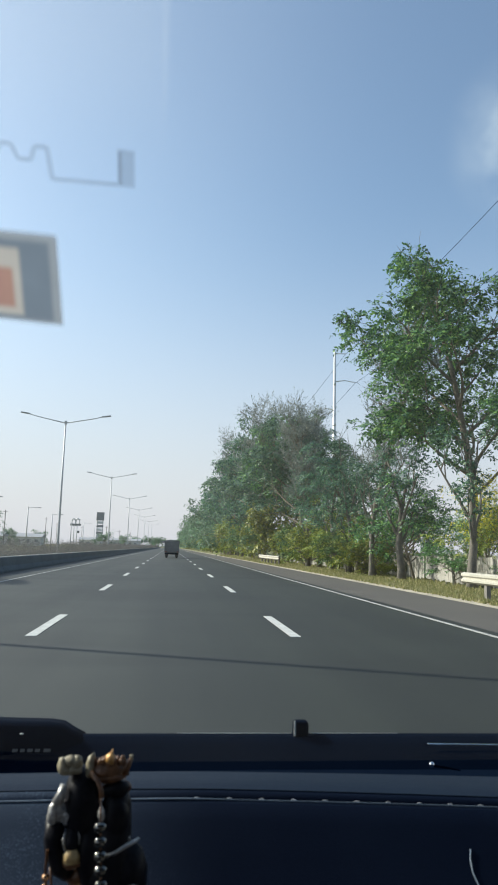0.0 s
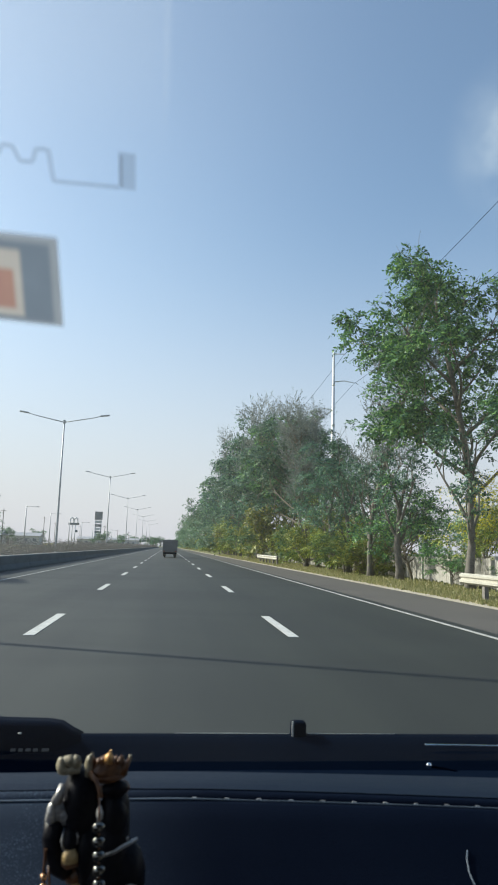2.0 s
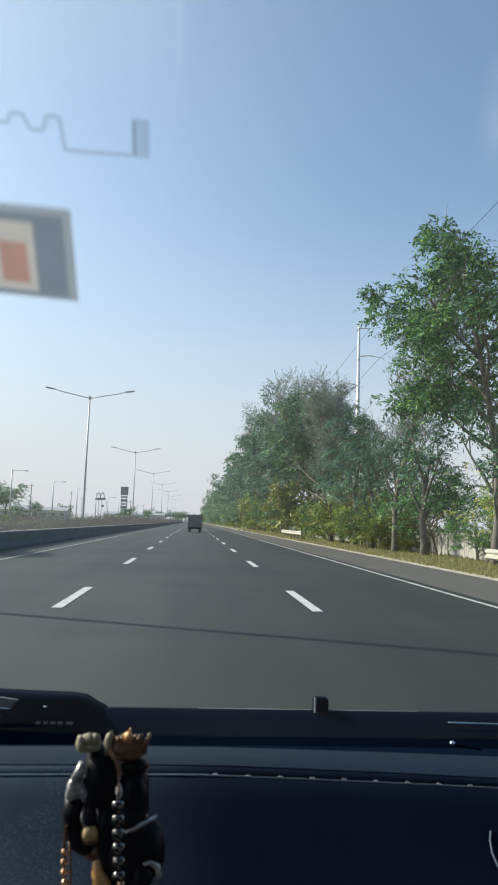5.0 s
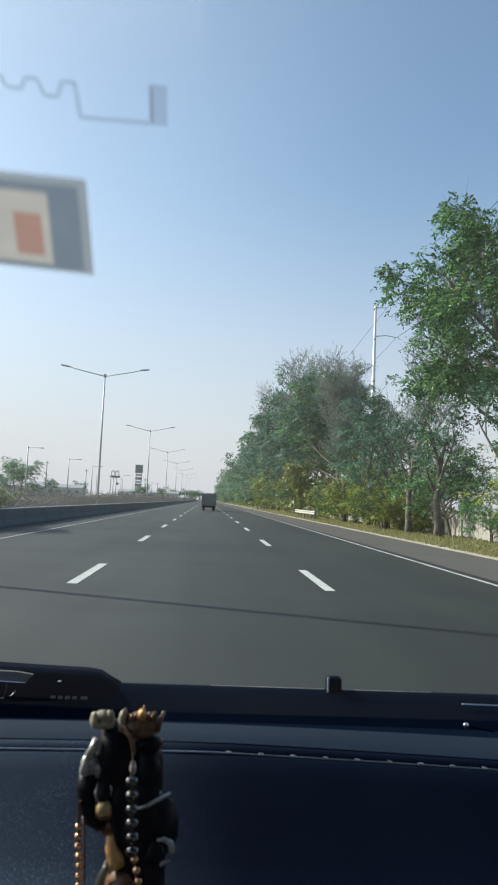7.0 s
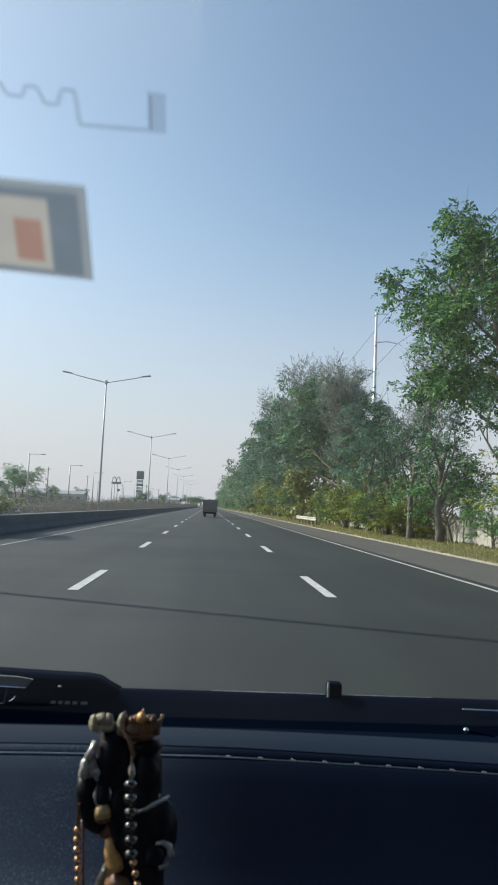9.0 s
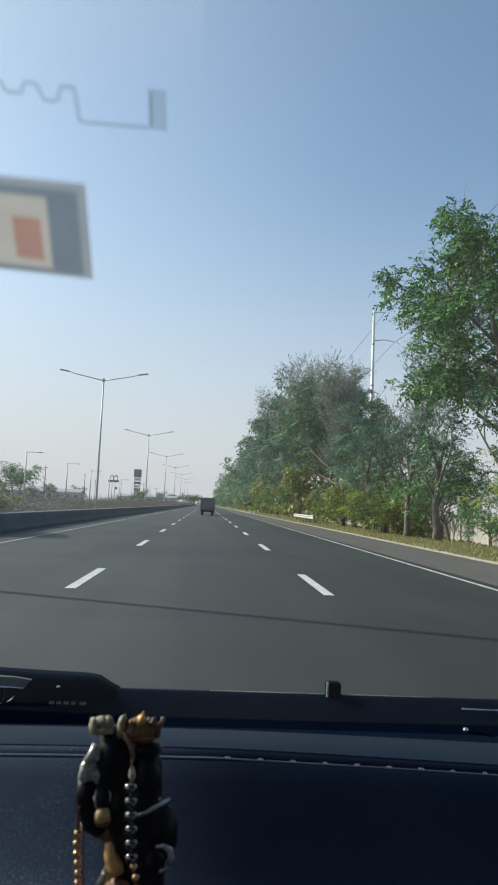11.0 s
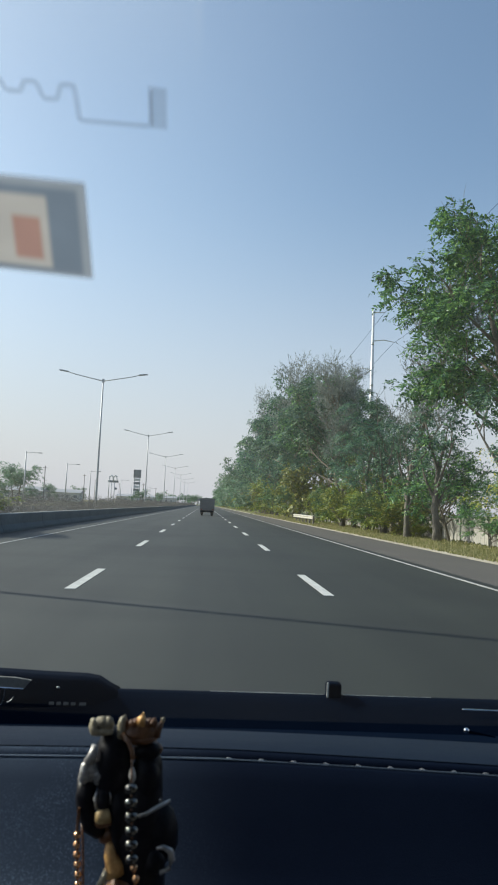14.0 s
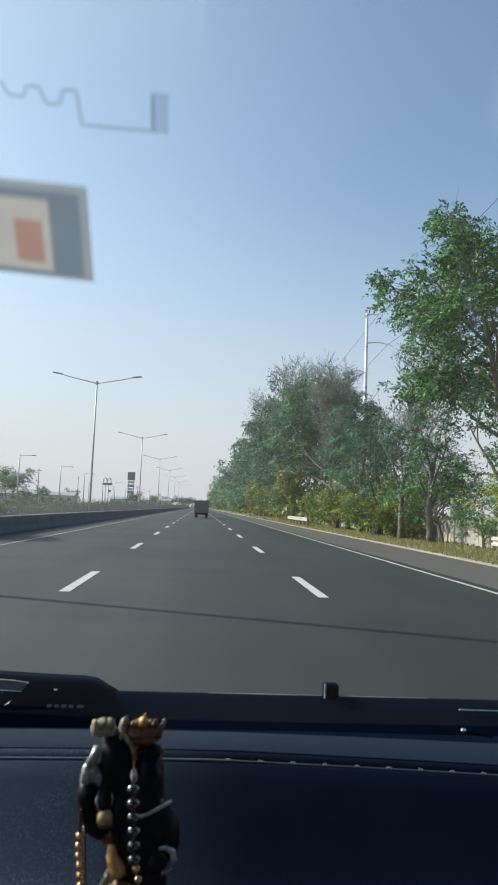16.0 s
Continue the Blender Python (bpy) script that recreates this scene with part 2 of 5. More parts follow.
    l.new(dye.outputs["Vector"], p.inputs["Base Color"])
    p.inputs["Roughness"].default_value = 0.7
    p.inputs["Specular IOR Level"].default_value = 0.5
    bp = n.new("ShaderNodeBump"); bp.inputs["Strength"].default_value = 0.25; bp.inputs["Distance"].default_value = 0.006
    l.new(agg.outputs["Fac"], bp.inputs["Height"]); l.new(bp.outputs["Normal"], p.inputs["Normal"])
    return m


def glass_mat():
    """Windscreen: clear pane with a thin film of dust on it, and distance haze put into that film."""
    m, n, l, p = nodes_of("windscreen_glass")
    clear = n.new("ShaderNodeBsdfTransparent"); clear.inputs["Color"].default_value = (0.95, 0.985, 0.98, 1)
    dust = n.new("ShaderNodeBsdfTranslucent"); dust.inputs["Color"].default_value = (0.73, 0.76, 0.73, 1)
    co = n.new("ShaderNodeTexCoord")
    no = n.new("ShaderNodeTexNoise"); no.inputs["Scale"].default_value = 7; no.inputs["Detail"].default_value = 3
    mr = n.new("ShaderNodeMapRange")
    mr.inputs["To Min"].default_value, mr.inputs["To Max"].default_value = 0.0015, 0.007
    l.new(co.outputs["Object"], no.inputs["Vector"]); l.new(no.outputs["Fac"], mr.inputs["Value"])
    # the film is denser towards the upper corner on the driver's side
    sp = n.new("ShaderNodeSeparateXYZ"); l.new(co.outputs["Object"], sp.inputs["Vector"])
    cx = n.new("ShaderNodeMapRange"); cx.interpolation_type = "SMOOTHSTEP"
    cx.inputs["From Min"].default_value, cx.inputs["From Max"].default_value = 0.10, -0.16
    cz = n.new("ShaderNodeMapRange"); cz.interpolation_type = "SMOOTHSTEP"
    cz.inputs["From Min"].default_value, cz.inputs["From Max"].default_value = 1.33, 1.48
    l.new(sp.outputs["X"], cx.inputs["Value"]); l.new(sp.outputs["Z"], cz.inputs["Value"])
    cm = n.new("ShaderNodeMath"); cm.operation = "MULTIPLY"
    l.new(cx.outputs["Result"], cm.inputs[0]); l.new(cz.outputs["Result"], cm.inputs[1])
    ca = n.new("ShaderNodeMath"); ca.operation = "MULTIPLY_ADD"; ca.inputs[1].default_value = 0.05
    # distance haze put into the pane: from eye level up, denser towards the driver
    hx = n.new("ShaderNodeMapRange"); hx.interpolation_type = "SMOOTHSTEP"
    hx.inputs["From Min"].default_value, hx.inputs["From Max"].default_value = 0.14, -0.04
    hx.inputs["To Min"].default_value = 0.25
    hz = n.new("ShaderNodeMath"); hz.operation = "SUBTRACT"; hz.inputs[1].default_value = 1.262
    hr = n.new("ShaderNodeMapRange"); hr.interpolation_type = "SMOOTHSTEP"
    hr.inputs["From Min"].default_value, hr.inputs["From Max"].default_value = -0.045, 0.01
    hr.inputs["To Max"].default_value = 0.04
    l.new(sp.outputs["X"], hx.inputs["Value"]); l.new(sp.outputs["Z"], hz.inputs[0]); l.new(hz.outputs[0], hr.inputs["Value"])
    hm = n.new("ShaderNodeMath"); hm.operation = "MULTIPLY_ADD"
    l.new(hx.outputs["Result"], hm.inputs[0]); l.new(hr.outputs["Result"], hm.inputs[1]); l.new(mr.outputs["Result"], hm.inputs[2])
    l.new(cm.outputs[0], ca.inputs[0]); l.new(hm.outputs[0], ca.inputs[2])
    # a thin pale upright streak at the edge of that film, and the film's sharp side
    away = n.new("ShaderNodeMath"); away.operation = "SUBTRACT"; away.inputs[1].default_value = -0.0145
    l.new(sp.outputs["X"], away.inputs[0])
    dist = n.new("ShaderNodeMath"); dist.operation = "ABSOLUTE"; l.new(away.outputs[0], dist.inputs[0])
    streak = n.new("ShaderNodeMapRange"); streak.interpolation_type = "SMOOTHSTEP"
    streak.inputs["From Min"].default_value, streak.inputs["From Max"].default_value = 0.0036, 0.0
    streak.inputs["To Max"].default_value = 0.045
    l.new(dist.outputs[0], streak.inputs["Value"])
    edge = n.new("ShaderNodeMapRange"); edge.interpolation_type = "SMOOTHSTEP"
    edge.inputs["From Min"].default_value, edge.inputs["From Max"].default_value = 0.006, -0.008
    edge.inputs["To Max"].default_value = 0.035
    l.new(away.outputs[0], edge.inputs["Value"])
    both = n.new("ShaderNodeMath"); both.operation = "ADD"
    l.new(streak.outputs["Result"], both.inputs[0]); l.new(edge.outputs["Result"], both.inputs[1])
    high = n.new("ShaderNodeMapRange"); high.interpolation_type = "SMOOTHSTEP"
    high.inputs["From Min"].default_value, high.inputs["From Max"].default_value = 1.460, 1.505
    l.new(sp.outputs["Z"], high.inputs["Value"])
    rm = n.new("ShaderNodeMath"); rm.operation = "MULTIPLY_ADD"
    l.new(both.outputs[0], rm.inputs[0]); l.new(high.outputs["Result"], rm.inputs[1]); l.new(ca.outputs[0], rm.inputs[2])
    mx = n.new("ShaderNodeMixShader")
    l.new(rm.outputs[0], mx.inputs["Fac"]); l.new(clear.outputs["BSDF"], mx.inputs[1]); l.new(dust.outputs["BSDF"], mx.inputs[2])
    l.new(mx.outputs["Shader"], n["Material Output"].inputs["Surface"])
    return m


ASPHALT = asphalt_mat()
SHOULDER = surface("shoulder_asphalt", (0.056, 0.050, 0.045), (0.084, 0.076, 0.068), 0.92, big=0.6, fine=45, bump=0.4)
GRAVEL = surface("gravel", (0.30, 0.26, 0.20), (0.48, 0.43, 0.34), 0.95, big=1.2, fine=22, bump=0.9, depth=0.03)
SOIL = surface("dry_grass_soil", (0.10, 0.12, 0.035), (0.24, 0.21, 0.085), 0.95, big=0.35, fine=9, bump=0.8, depth=0.05)
EDGEPAINT = surface("worn_edge_paint", (0.20, 0.20, 0.195), (0.42, 0.42, 0.41), 0.75, big=1.2, fine=24, bump=0.2)
PAINT = surface("road_paint", (0.34, 0.34, 0.33), (0.58, 0.58, 0.56), 0.7, big=3, fine=30, bump=0.2)
STEEL = surface("galvanised_steel", (0.42, 0.43, 0.42), (0.60, 0.60, 0.57), 0.5, 0.55, big=1.5, fine=18, bump=0.05)
RAILPAINT = surface("rail_paint", (0.36, 0.34, 0.285), (0.52, 0.49, 0.42), 0.6, 0.1, big=0.8, fine=14, bump=0.08)
LAMPSTEEL = surface("lamp_steel", (0.38, 0.39, 0.41), (0.50, 0.51, 0.53), 0.55, 0.4, big=1.0, fine=12, bump=0.05)
POLEWHITE = surface("pole_zinc", (0.62, 0.63, 0.63), (0.78, 0.78, 0.77), 0.45, 0.3, big=0.6, fine=8, bump=0.05)
WOODPOLE = surface("weathered_pole", (0.14, 0.13, 0.12), (0.22, 0.20, 0.18), 0.9, big=2, fine=20, bump=0.3)
BARK = surface("bark", (0.10, 0.085, 0.065), (0.22, 0.19, 0.15), 0.95, big=3, fine=26, bump=0.9, depth=0.02)
BARK_PALE = surface("pale_bark", (0.085, 0.077, 0.066), (0.19, 0.17, 0.145), 0.95, big=3, fine=26, bump=0.9, depth=0.02)
CONCRETE = surface("concrete", (0.34, 0.33, 0.30), (0.50, 0.48, 0.44), 0.9, big=0.8, fine=15, bump=0.3)
FENCEWOOD = surface("fence_boards", (0.24, 0.225, 0.20), (0.46, 0.435, 0.40), 0.9, big=2.0, fine=25, bump=0.4)
LEAF_A = leaf_mat("leaf_green", (0.022, 0.064, 0.038), (0.076, 0.176, 0.062), (0.22, 0.35, 0.085), 0.24)
LEAF_B = leaf_mat("leaf_blue_green", (0.024, 0.070, 0.060), (0.070, 0.160, 0.108), (0.175, 0.31, 0.140), 0.24)
LEAF_C = leaf_mat("leaf_yellow_green", (0.065, 0.110, 0.022), (0.185, 0.235, 0.040), (0.38, 0.38, 0.065), 0.26)
LEAF_D = leaf_mat("leaf_dusty", (0.125, 0.148, 0.140), (0.180, 0.205, 0.188), (0.25, 0.275, 0.23), 0.5)
# paler leaves for the far row: distance haze put into the colour
LEAF_FAR = leaf_mat("leaf_far_haze", (0.085, 0.16, 0.095), (0.12, 0.21, 0.125), (0.17, 0.26, 0.15), 0.5)
LEAF_HEDGE = leaf_mat("leaf_hedge", (0.086, 0.092, 0.090), (0.108, 0.106, 0.106), (0.142, 0.120, 0.128), 0.4)
FLOWER = leaf_mat("blossom_yellow", (0.48, 0.42, 0.03), (0.62, 0.55, 0.05), (0.74, 0.68, 0.10))
GRASSBLADE = leaf_mat("grass_blades", (0.14, 0.155, 0.05), (0.25, 0.235, 0.095), (0.37, 0.31, 0.175), 0.45)
DASH = surface("dash_leather", (0.0024, 0.0050, 0.0140), (0.0040, 0.0078, 0.019), 0.45, big=9, fine=900, bump=0.35, depth=0.0010, spread=0.08, spec=0.5, ior=1.16)
DASHPAD = surface("dash_top_vinyl", (0.0056, 0.0112, 0.0236), (0.0084, 0.0156, 0.0300), 0.6, big=8, fine=1100, bump=0.4, depth=0.0008, spread=0.08, spec=0.5, ior=1.18)
BLACK = surface("black_plastic", (0.0012, 0.0036, 0.0105), (0.0022, 0.0056, 0.0145), 0.65, big=10, fine=500, bump=0.2, depth=0.0008, spec=0.5, ior=1.06)
HIGHLIGHT_CORD = surface("seam_highlight", (0.095, 0.130, 0.175), (0.14, 0.18, 0.235), 0.5, big=20, fine=700, bump=0.2, depth=0.0005)
DULLGREY = surface("dull_grey", (0.10, 0.10, 0.10), (0.15, 0.15, 0.145), 0.7, big=20, fine=200, bump=0.1, depth=0.001)
BRIGHTMARK = surface("bright_mark", (0.42, 0.42, 0.40), (0.6, 0.6, 0.57), 0.6, big=60, fine=600, bump=0)
BARRIER_SHADE = surface("barrier_shaded_faces", (0.060, 0.081, 0.095), (0.116, 0.140, 0.156), 0.9, big=0.7, fine=12, bump=0.3)
def dusty_lit_leather():
    """The dashboard leather with specks of settled dust, and sunlight put into its colour, towards the driver's side.
    """
    m = DASH
    n, l = m.node_tree.nodes, m.node_tree.links
    p = n["Principled BSDF"]
    old = p.inputs["Base Color"].links[0].from_socket
    co = n.new("ShaderNodeTexCoord")
    sp = n.new("ShaderNodeSeparateXYZ"); l.new(co.outputs["Object"], sp.inputs["Vector"])
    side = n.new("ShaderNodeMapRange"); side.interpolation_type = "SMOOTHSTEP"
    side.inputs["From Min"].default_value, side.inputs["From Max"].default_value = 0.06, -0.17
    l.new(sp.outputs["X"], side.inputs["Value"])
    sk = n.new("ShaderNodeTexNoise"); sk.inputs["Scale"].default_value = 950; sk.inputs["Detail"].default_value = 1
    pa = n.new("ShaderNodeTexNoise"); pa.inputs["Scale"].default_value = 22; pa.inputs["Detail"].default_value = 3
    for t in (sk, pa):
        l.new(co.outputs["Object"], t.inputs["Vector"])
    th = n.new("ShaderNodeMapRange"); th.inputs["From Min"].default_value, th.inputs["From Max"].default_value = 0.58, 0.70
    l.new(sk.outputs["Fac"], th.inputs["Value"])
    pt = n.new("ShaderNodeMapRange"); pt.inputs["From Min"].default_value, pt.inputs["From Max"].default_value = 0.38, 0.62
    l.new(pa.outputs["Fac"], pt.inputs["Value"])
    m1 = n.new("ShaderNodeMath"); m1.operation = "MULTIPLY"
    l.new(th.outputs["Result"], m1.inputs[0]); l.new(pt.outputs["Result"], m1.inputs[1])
    # even lift besides the specks: the sunlit side painted into the leather
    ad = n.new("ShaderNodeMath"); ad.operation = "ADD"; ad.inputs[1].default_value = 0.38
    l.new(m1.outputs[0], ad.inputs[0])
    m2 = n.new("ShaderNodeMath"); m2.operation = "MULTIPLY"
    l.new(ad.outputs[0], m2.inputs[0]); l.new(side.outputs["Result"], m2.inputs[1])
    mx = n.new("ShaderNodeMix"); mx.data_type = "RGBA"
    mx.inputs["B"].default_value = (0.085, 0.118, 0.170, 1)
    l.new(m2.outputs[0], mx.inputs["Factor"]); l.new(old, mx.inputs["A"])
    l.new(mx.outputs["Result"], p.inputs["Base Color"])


dusty_lit_leather()
THREAD = surface("thread", (0.42, 0.44, 0.47), (0.62, 0.63, 0.65), 0.4, big=60, fine=900, bump=0.1)
CHROME = surface("chrome", (0.75, 0.77, 0.8), (0.85, 0.86, 0.88), 0.15, 1.0, big=9, fine=60, bump=0, spread=0.05)
PRINT = surface("grey_print", (0.0055, 0.0085, 0.0145), (0.0085, 0.0125, 0.0195), 0.5, big=40, fine=400, bump=0)
CARPAINT = surface("dark_car_paint", (0.02, 0.024, 0.032), (0.026, 0.03, 0.04), 0.3, 0.3, big=4, fine=30, bump=0)
LINING = surface("grey_lining", (0.11, 0.11, 0.115), (0.15, 0.15, 0.155), 0.95, big=5, fine=300, bump=0.3, depth=0.001)
RUBBER = surface("rubber", (0.018, 0.018, 0.018), (0.03, 0.03, 0.03), 0.85, big=8, fine=80, bump=0.2)
GLASS = glass_mat()
DARKPANE = surface("dark_pane", (0.012, 0.013, 0.014), (0.018, 0.019, 0.02), 0.08, big=3, fine=40, bump=0)
ROBE = surface("statue_dark_robe", (0.0058, 0.0060, 0.0085), (0.0120, 0.0120, 0.0155), 0.40, big=60, fine=300, bump=0.3, depth=0.001, spec=0.5, ior=1.2)
GOLD = surface("statue_gold", (0.38, 0.20, 0.065), (0.60, 0.36, 0.14), 0.45, 0.3, big=80, fine=400, bump=0.3, depth=0.001)
BROWN = surface("statue_brown", (0.065, 0.028, 0.012), (0.16, 0.072, 0.028), 0.38, big=70, fine=400, bump=0.3, depth=0.001)
PALE = surface("statue_pale", (0.15, 0.132, 0.088), (0.34, 0.30, 0.21), 0.5, big=80, fine=400, bump=0.3, depth=0.001)
OCHRE = surface("statue_ochre", (0.29, 0.20, 0.085), (0.50, 0.37, 0.18), 0.5, big=80, fine=400, bump=0.3, depth=0.001)
SILVER = surface("statue_silver", (0.18, 0.185, 0.195), (0.50, 0.49, 0.47), 0.36, 0.4, big=70, fine=400, bump=0.3, depth=0.001)
BEADGOLD = surface("bead_amber", (0.52, 0.26, 0.12), (0.85, 0.55, 0.34), 0.14, 0.9, big=100, fine=500, bump=0)
BEADDARK = surface("bead_dark", (0.08, 0.08, 0.078), (0.24, 0.235, 0.22), 0.11, 1.0, big=100, fine=500, bump=0)
TRUCKGREY = surface("truck_grey", (0.092, 0.100, 0.110), (0.13, 0.14, 0.15), 0.55, big=2, fine=14, bump=0.1)
TRUCKRED = surface("tail_lamp_red", (0.12, 0.02, 0.018), (0.18, 0.03, 0.025), 0.3, big=8, fine=40, bump=0)
SIGNDARK = surface("sign_dark", (0.16, 0.17, 0.19), (0.24, 0.25, 0.27), 0.6, big=0.8, fine=6, bump=0)
SIGNPALE = surface("sign_pale", (0.45, 0.46, 0.48), (0.62, 0.63, 0.64), 0.6, big=0.8, fine=6, bump=0)
ROOFGREY = surface("roof_sheet", (0.26, 0.26, 0.28), (0.38, 0.38, 0.40), 0.6, big=0.4, fine=5, bump=0.1)
WALLPALE = surface("rendered_wall", (0.46, 0.45, 0.43), (0.6, 0.58, 0.55), 0.9, big=0.3, fine=4, bump=0.1)


# ---- builders ----
def link_mesh(name, me, material, parent=None, label="", smooth=False):
    mats = material if isinstance(material, (list, tuple)) else [material]
    if not me.materials:
        for k in mats:
            me.materials.append(k)
    if smooth:
        me.polygons.foreach_set("use_smooth", [True] * len(me.polygons))
    ob = new(name, me)
    if parent is not None:
        ob.parent = parent
    if label:
        ob["label"] = label
    return ob


def part(name, bm, material, parent=None, label="", smooth=False):
    """Links a bmesh as one mesh object under a thing or a part."""
    me = bpy.data.meshes.new(name)
    bm.normal_update()
    bm.to_mesh(me)
    bm.free()
    return link_mesh(name, me, material, parent, label, smooth)


def shared(name, me, parent, m):
    """One more object on a mesh that alike pieces share."""
    ob = new(name, me)
    ob.parent = parent
    ob.matrix_basis = m
    return ob


def thing(name, label, category, x=0, y=0, z=0, group="", kind=""):
    ob = new(name)
    ob.empty_display_size = 0.2
    ob.location = (x, y, z)
    return tagged(ob, label, category, group, kind)


def add_box(bm, cx, cy, cz, sx, sy, sz, rot=None, bev=0.0):
    b = bmesh.new()
    bmesh.ops.create_cube(b, size=1, matrix=Matrix.Diagonal((sx, sy, sz, 1)))
    if bev:
        bmesh.ops.bevel(b, geom=b.edges[:], offset=bev, segments=2, affect="EDGES", profile=0.5)
    m = Matrix.Translation((cx, cy, cz)) @ (rot if rot is not None else Matrix())
    bmesh.ops.transform(b, matrix=m, verts=b.verts[:])
    me = bpy.data.meshes.new("tmp"); b.to_mesh(me); b.free()
    bm.from_mesh(me); bpy.data.meshes.remove(me)
    return bm


def box(cx, cy, cz, sx, sy, sz, bev=0.0, rot=None):
    return add_box(bmesh.new(), cx, cy, cz, sx, sy, sz, rot, bev)


def add_tube(bm, pts, radii, sides=8, cap=True):
    """A tapered tube along a line of points."""
    rings = []
    pts = [Vector(p) for p in pts]
    for i, p in enumerate(pts):
        d = (pts[min(i + 1, len(pts) - 1)] - pts[max(i - 1, 0)]).normalized()
        a = d.cross(Vector((0.3, 0.2, 0.93)))
        if a.length < 0.05:
            a = d.cross(Vector((1, 0, 0)))
        a.normalize(); b = d.cross(a)
        r = radii[i] if isinstance(radii, (list, tuple)) else radii
        rings.append([bm.verts.new(p + (a * math.cos(k * math.tau / sides) + b * math.sin(k * math.tau / sides)) * r) for k in range(sides)])
    for r0, r1 in zip(rings, rings[1:]):
        for k in range(sides):
            bm.faces.new((r0[k], r0[(k + 1) % sides], r1[(k + 1) % sides], r1[k]))
    if cap:
        bm.faces.new(rings[0][::-1]); bm.faces.new(rings[-1])
    return bm


def add_ball(bm, c, r, slot=0, u=14, v=9, m=None):
    """An ellipsoid with radii r about c, with a material slot."""
    mat = Matrix.Translation(c) @ (m if m is not None else Matrix()) @ Matrix.Diagonal((*r, 1))
    made = bmesh.ops.create_uvsphere(bm, u_segments=u, v_segments=v, radius=1, matrix=mat)
    for f in {f for vt in made["verts"] for f in vt.link_faces}:
        f.material_index = slot
        f.smooth = True
    return bm


def sweep(profile, xs, bow=None):
    """Sheet with the side profile (y, z), swept across x; bow(x) gives (dy, dz)."""
    bm = bmesh.new()
    cols = []
    for x in xs:
        dy, dz = bow(x) if bow else (0, 0)
        cols.append([bm.verts.new((x, y + dy, z + dz)) for y, z in profile])
    for a, b in zip(cols, cols[1:]):
        for i in range(len(profile) - 1):
            bm.faces.new((a[i], b[i], b[i + 1], a[i + 1]))
    return bm


def strip(x0, x1, y0, y1, z, thick):
    """A long slab along the road."""
    bm = bmesh.new()
    add_box(bm, (x0 + x1) / 2, (y0 + y1) / 2, z - thick / 2, x1 - x0, y1 - y0, thick)
    return bm


def leaf_sheet(name, c, u, v):
    """One mesh of rhombic leaves: centres c, half lengths u, half widths v, all (n, 3)."""
    n = len(c)
    co = np.stack([c - u, c + v, c + u * 1.0, c - v], axis=1).reshape(-1, 3)
    me = bpy.data.meshes.new(name)
    me.vertices.add(4 * n); me.loops.add(4 * n); me.polygons.add(n)
    me.vertices.foreach_set("co", co.astype(np.float32).ravel())
    me.loops.foreach_set("vertex_index", np.arange(4 * n, dtype=np.int32))
    me.polygons.foreach_set("loop_start", np.arange(0, 4 * n, 4, dtype=np.int32))
    me.update(calc_edges=True)
    return me


def unit(a):
    return a / np.maximum(np.linalg.norm(a, axis=1, keepdims=True), 1e-6)


def leaves_about(rng, spots, per, sigma, length, width, droop=0.0, flat=0.7, name="crown"):
    """Leaves scattered in clumps about the spots."""
    c = np.repeat(spots, per, axis=0)
    off = rng.normal(0, sigma, c.shape); off[:, 2] *= flat
    c = c + off
    u = unit(rng.normal(0, 1, c.shape) * (1, 1, 0.45) + np.array([0, 0, -droop]))
    w = unit(np.cross(u, rng.normal(0, 0.5, c.shape) + np.array([0, 0, 1.0])))
    s = rng.uniform(0.65, 1.3, (len(c), 1))
    return leaf_sheet(name, c, u * length / 2 * s, w * width / 2 * s)


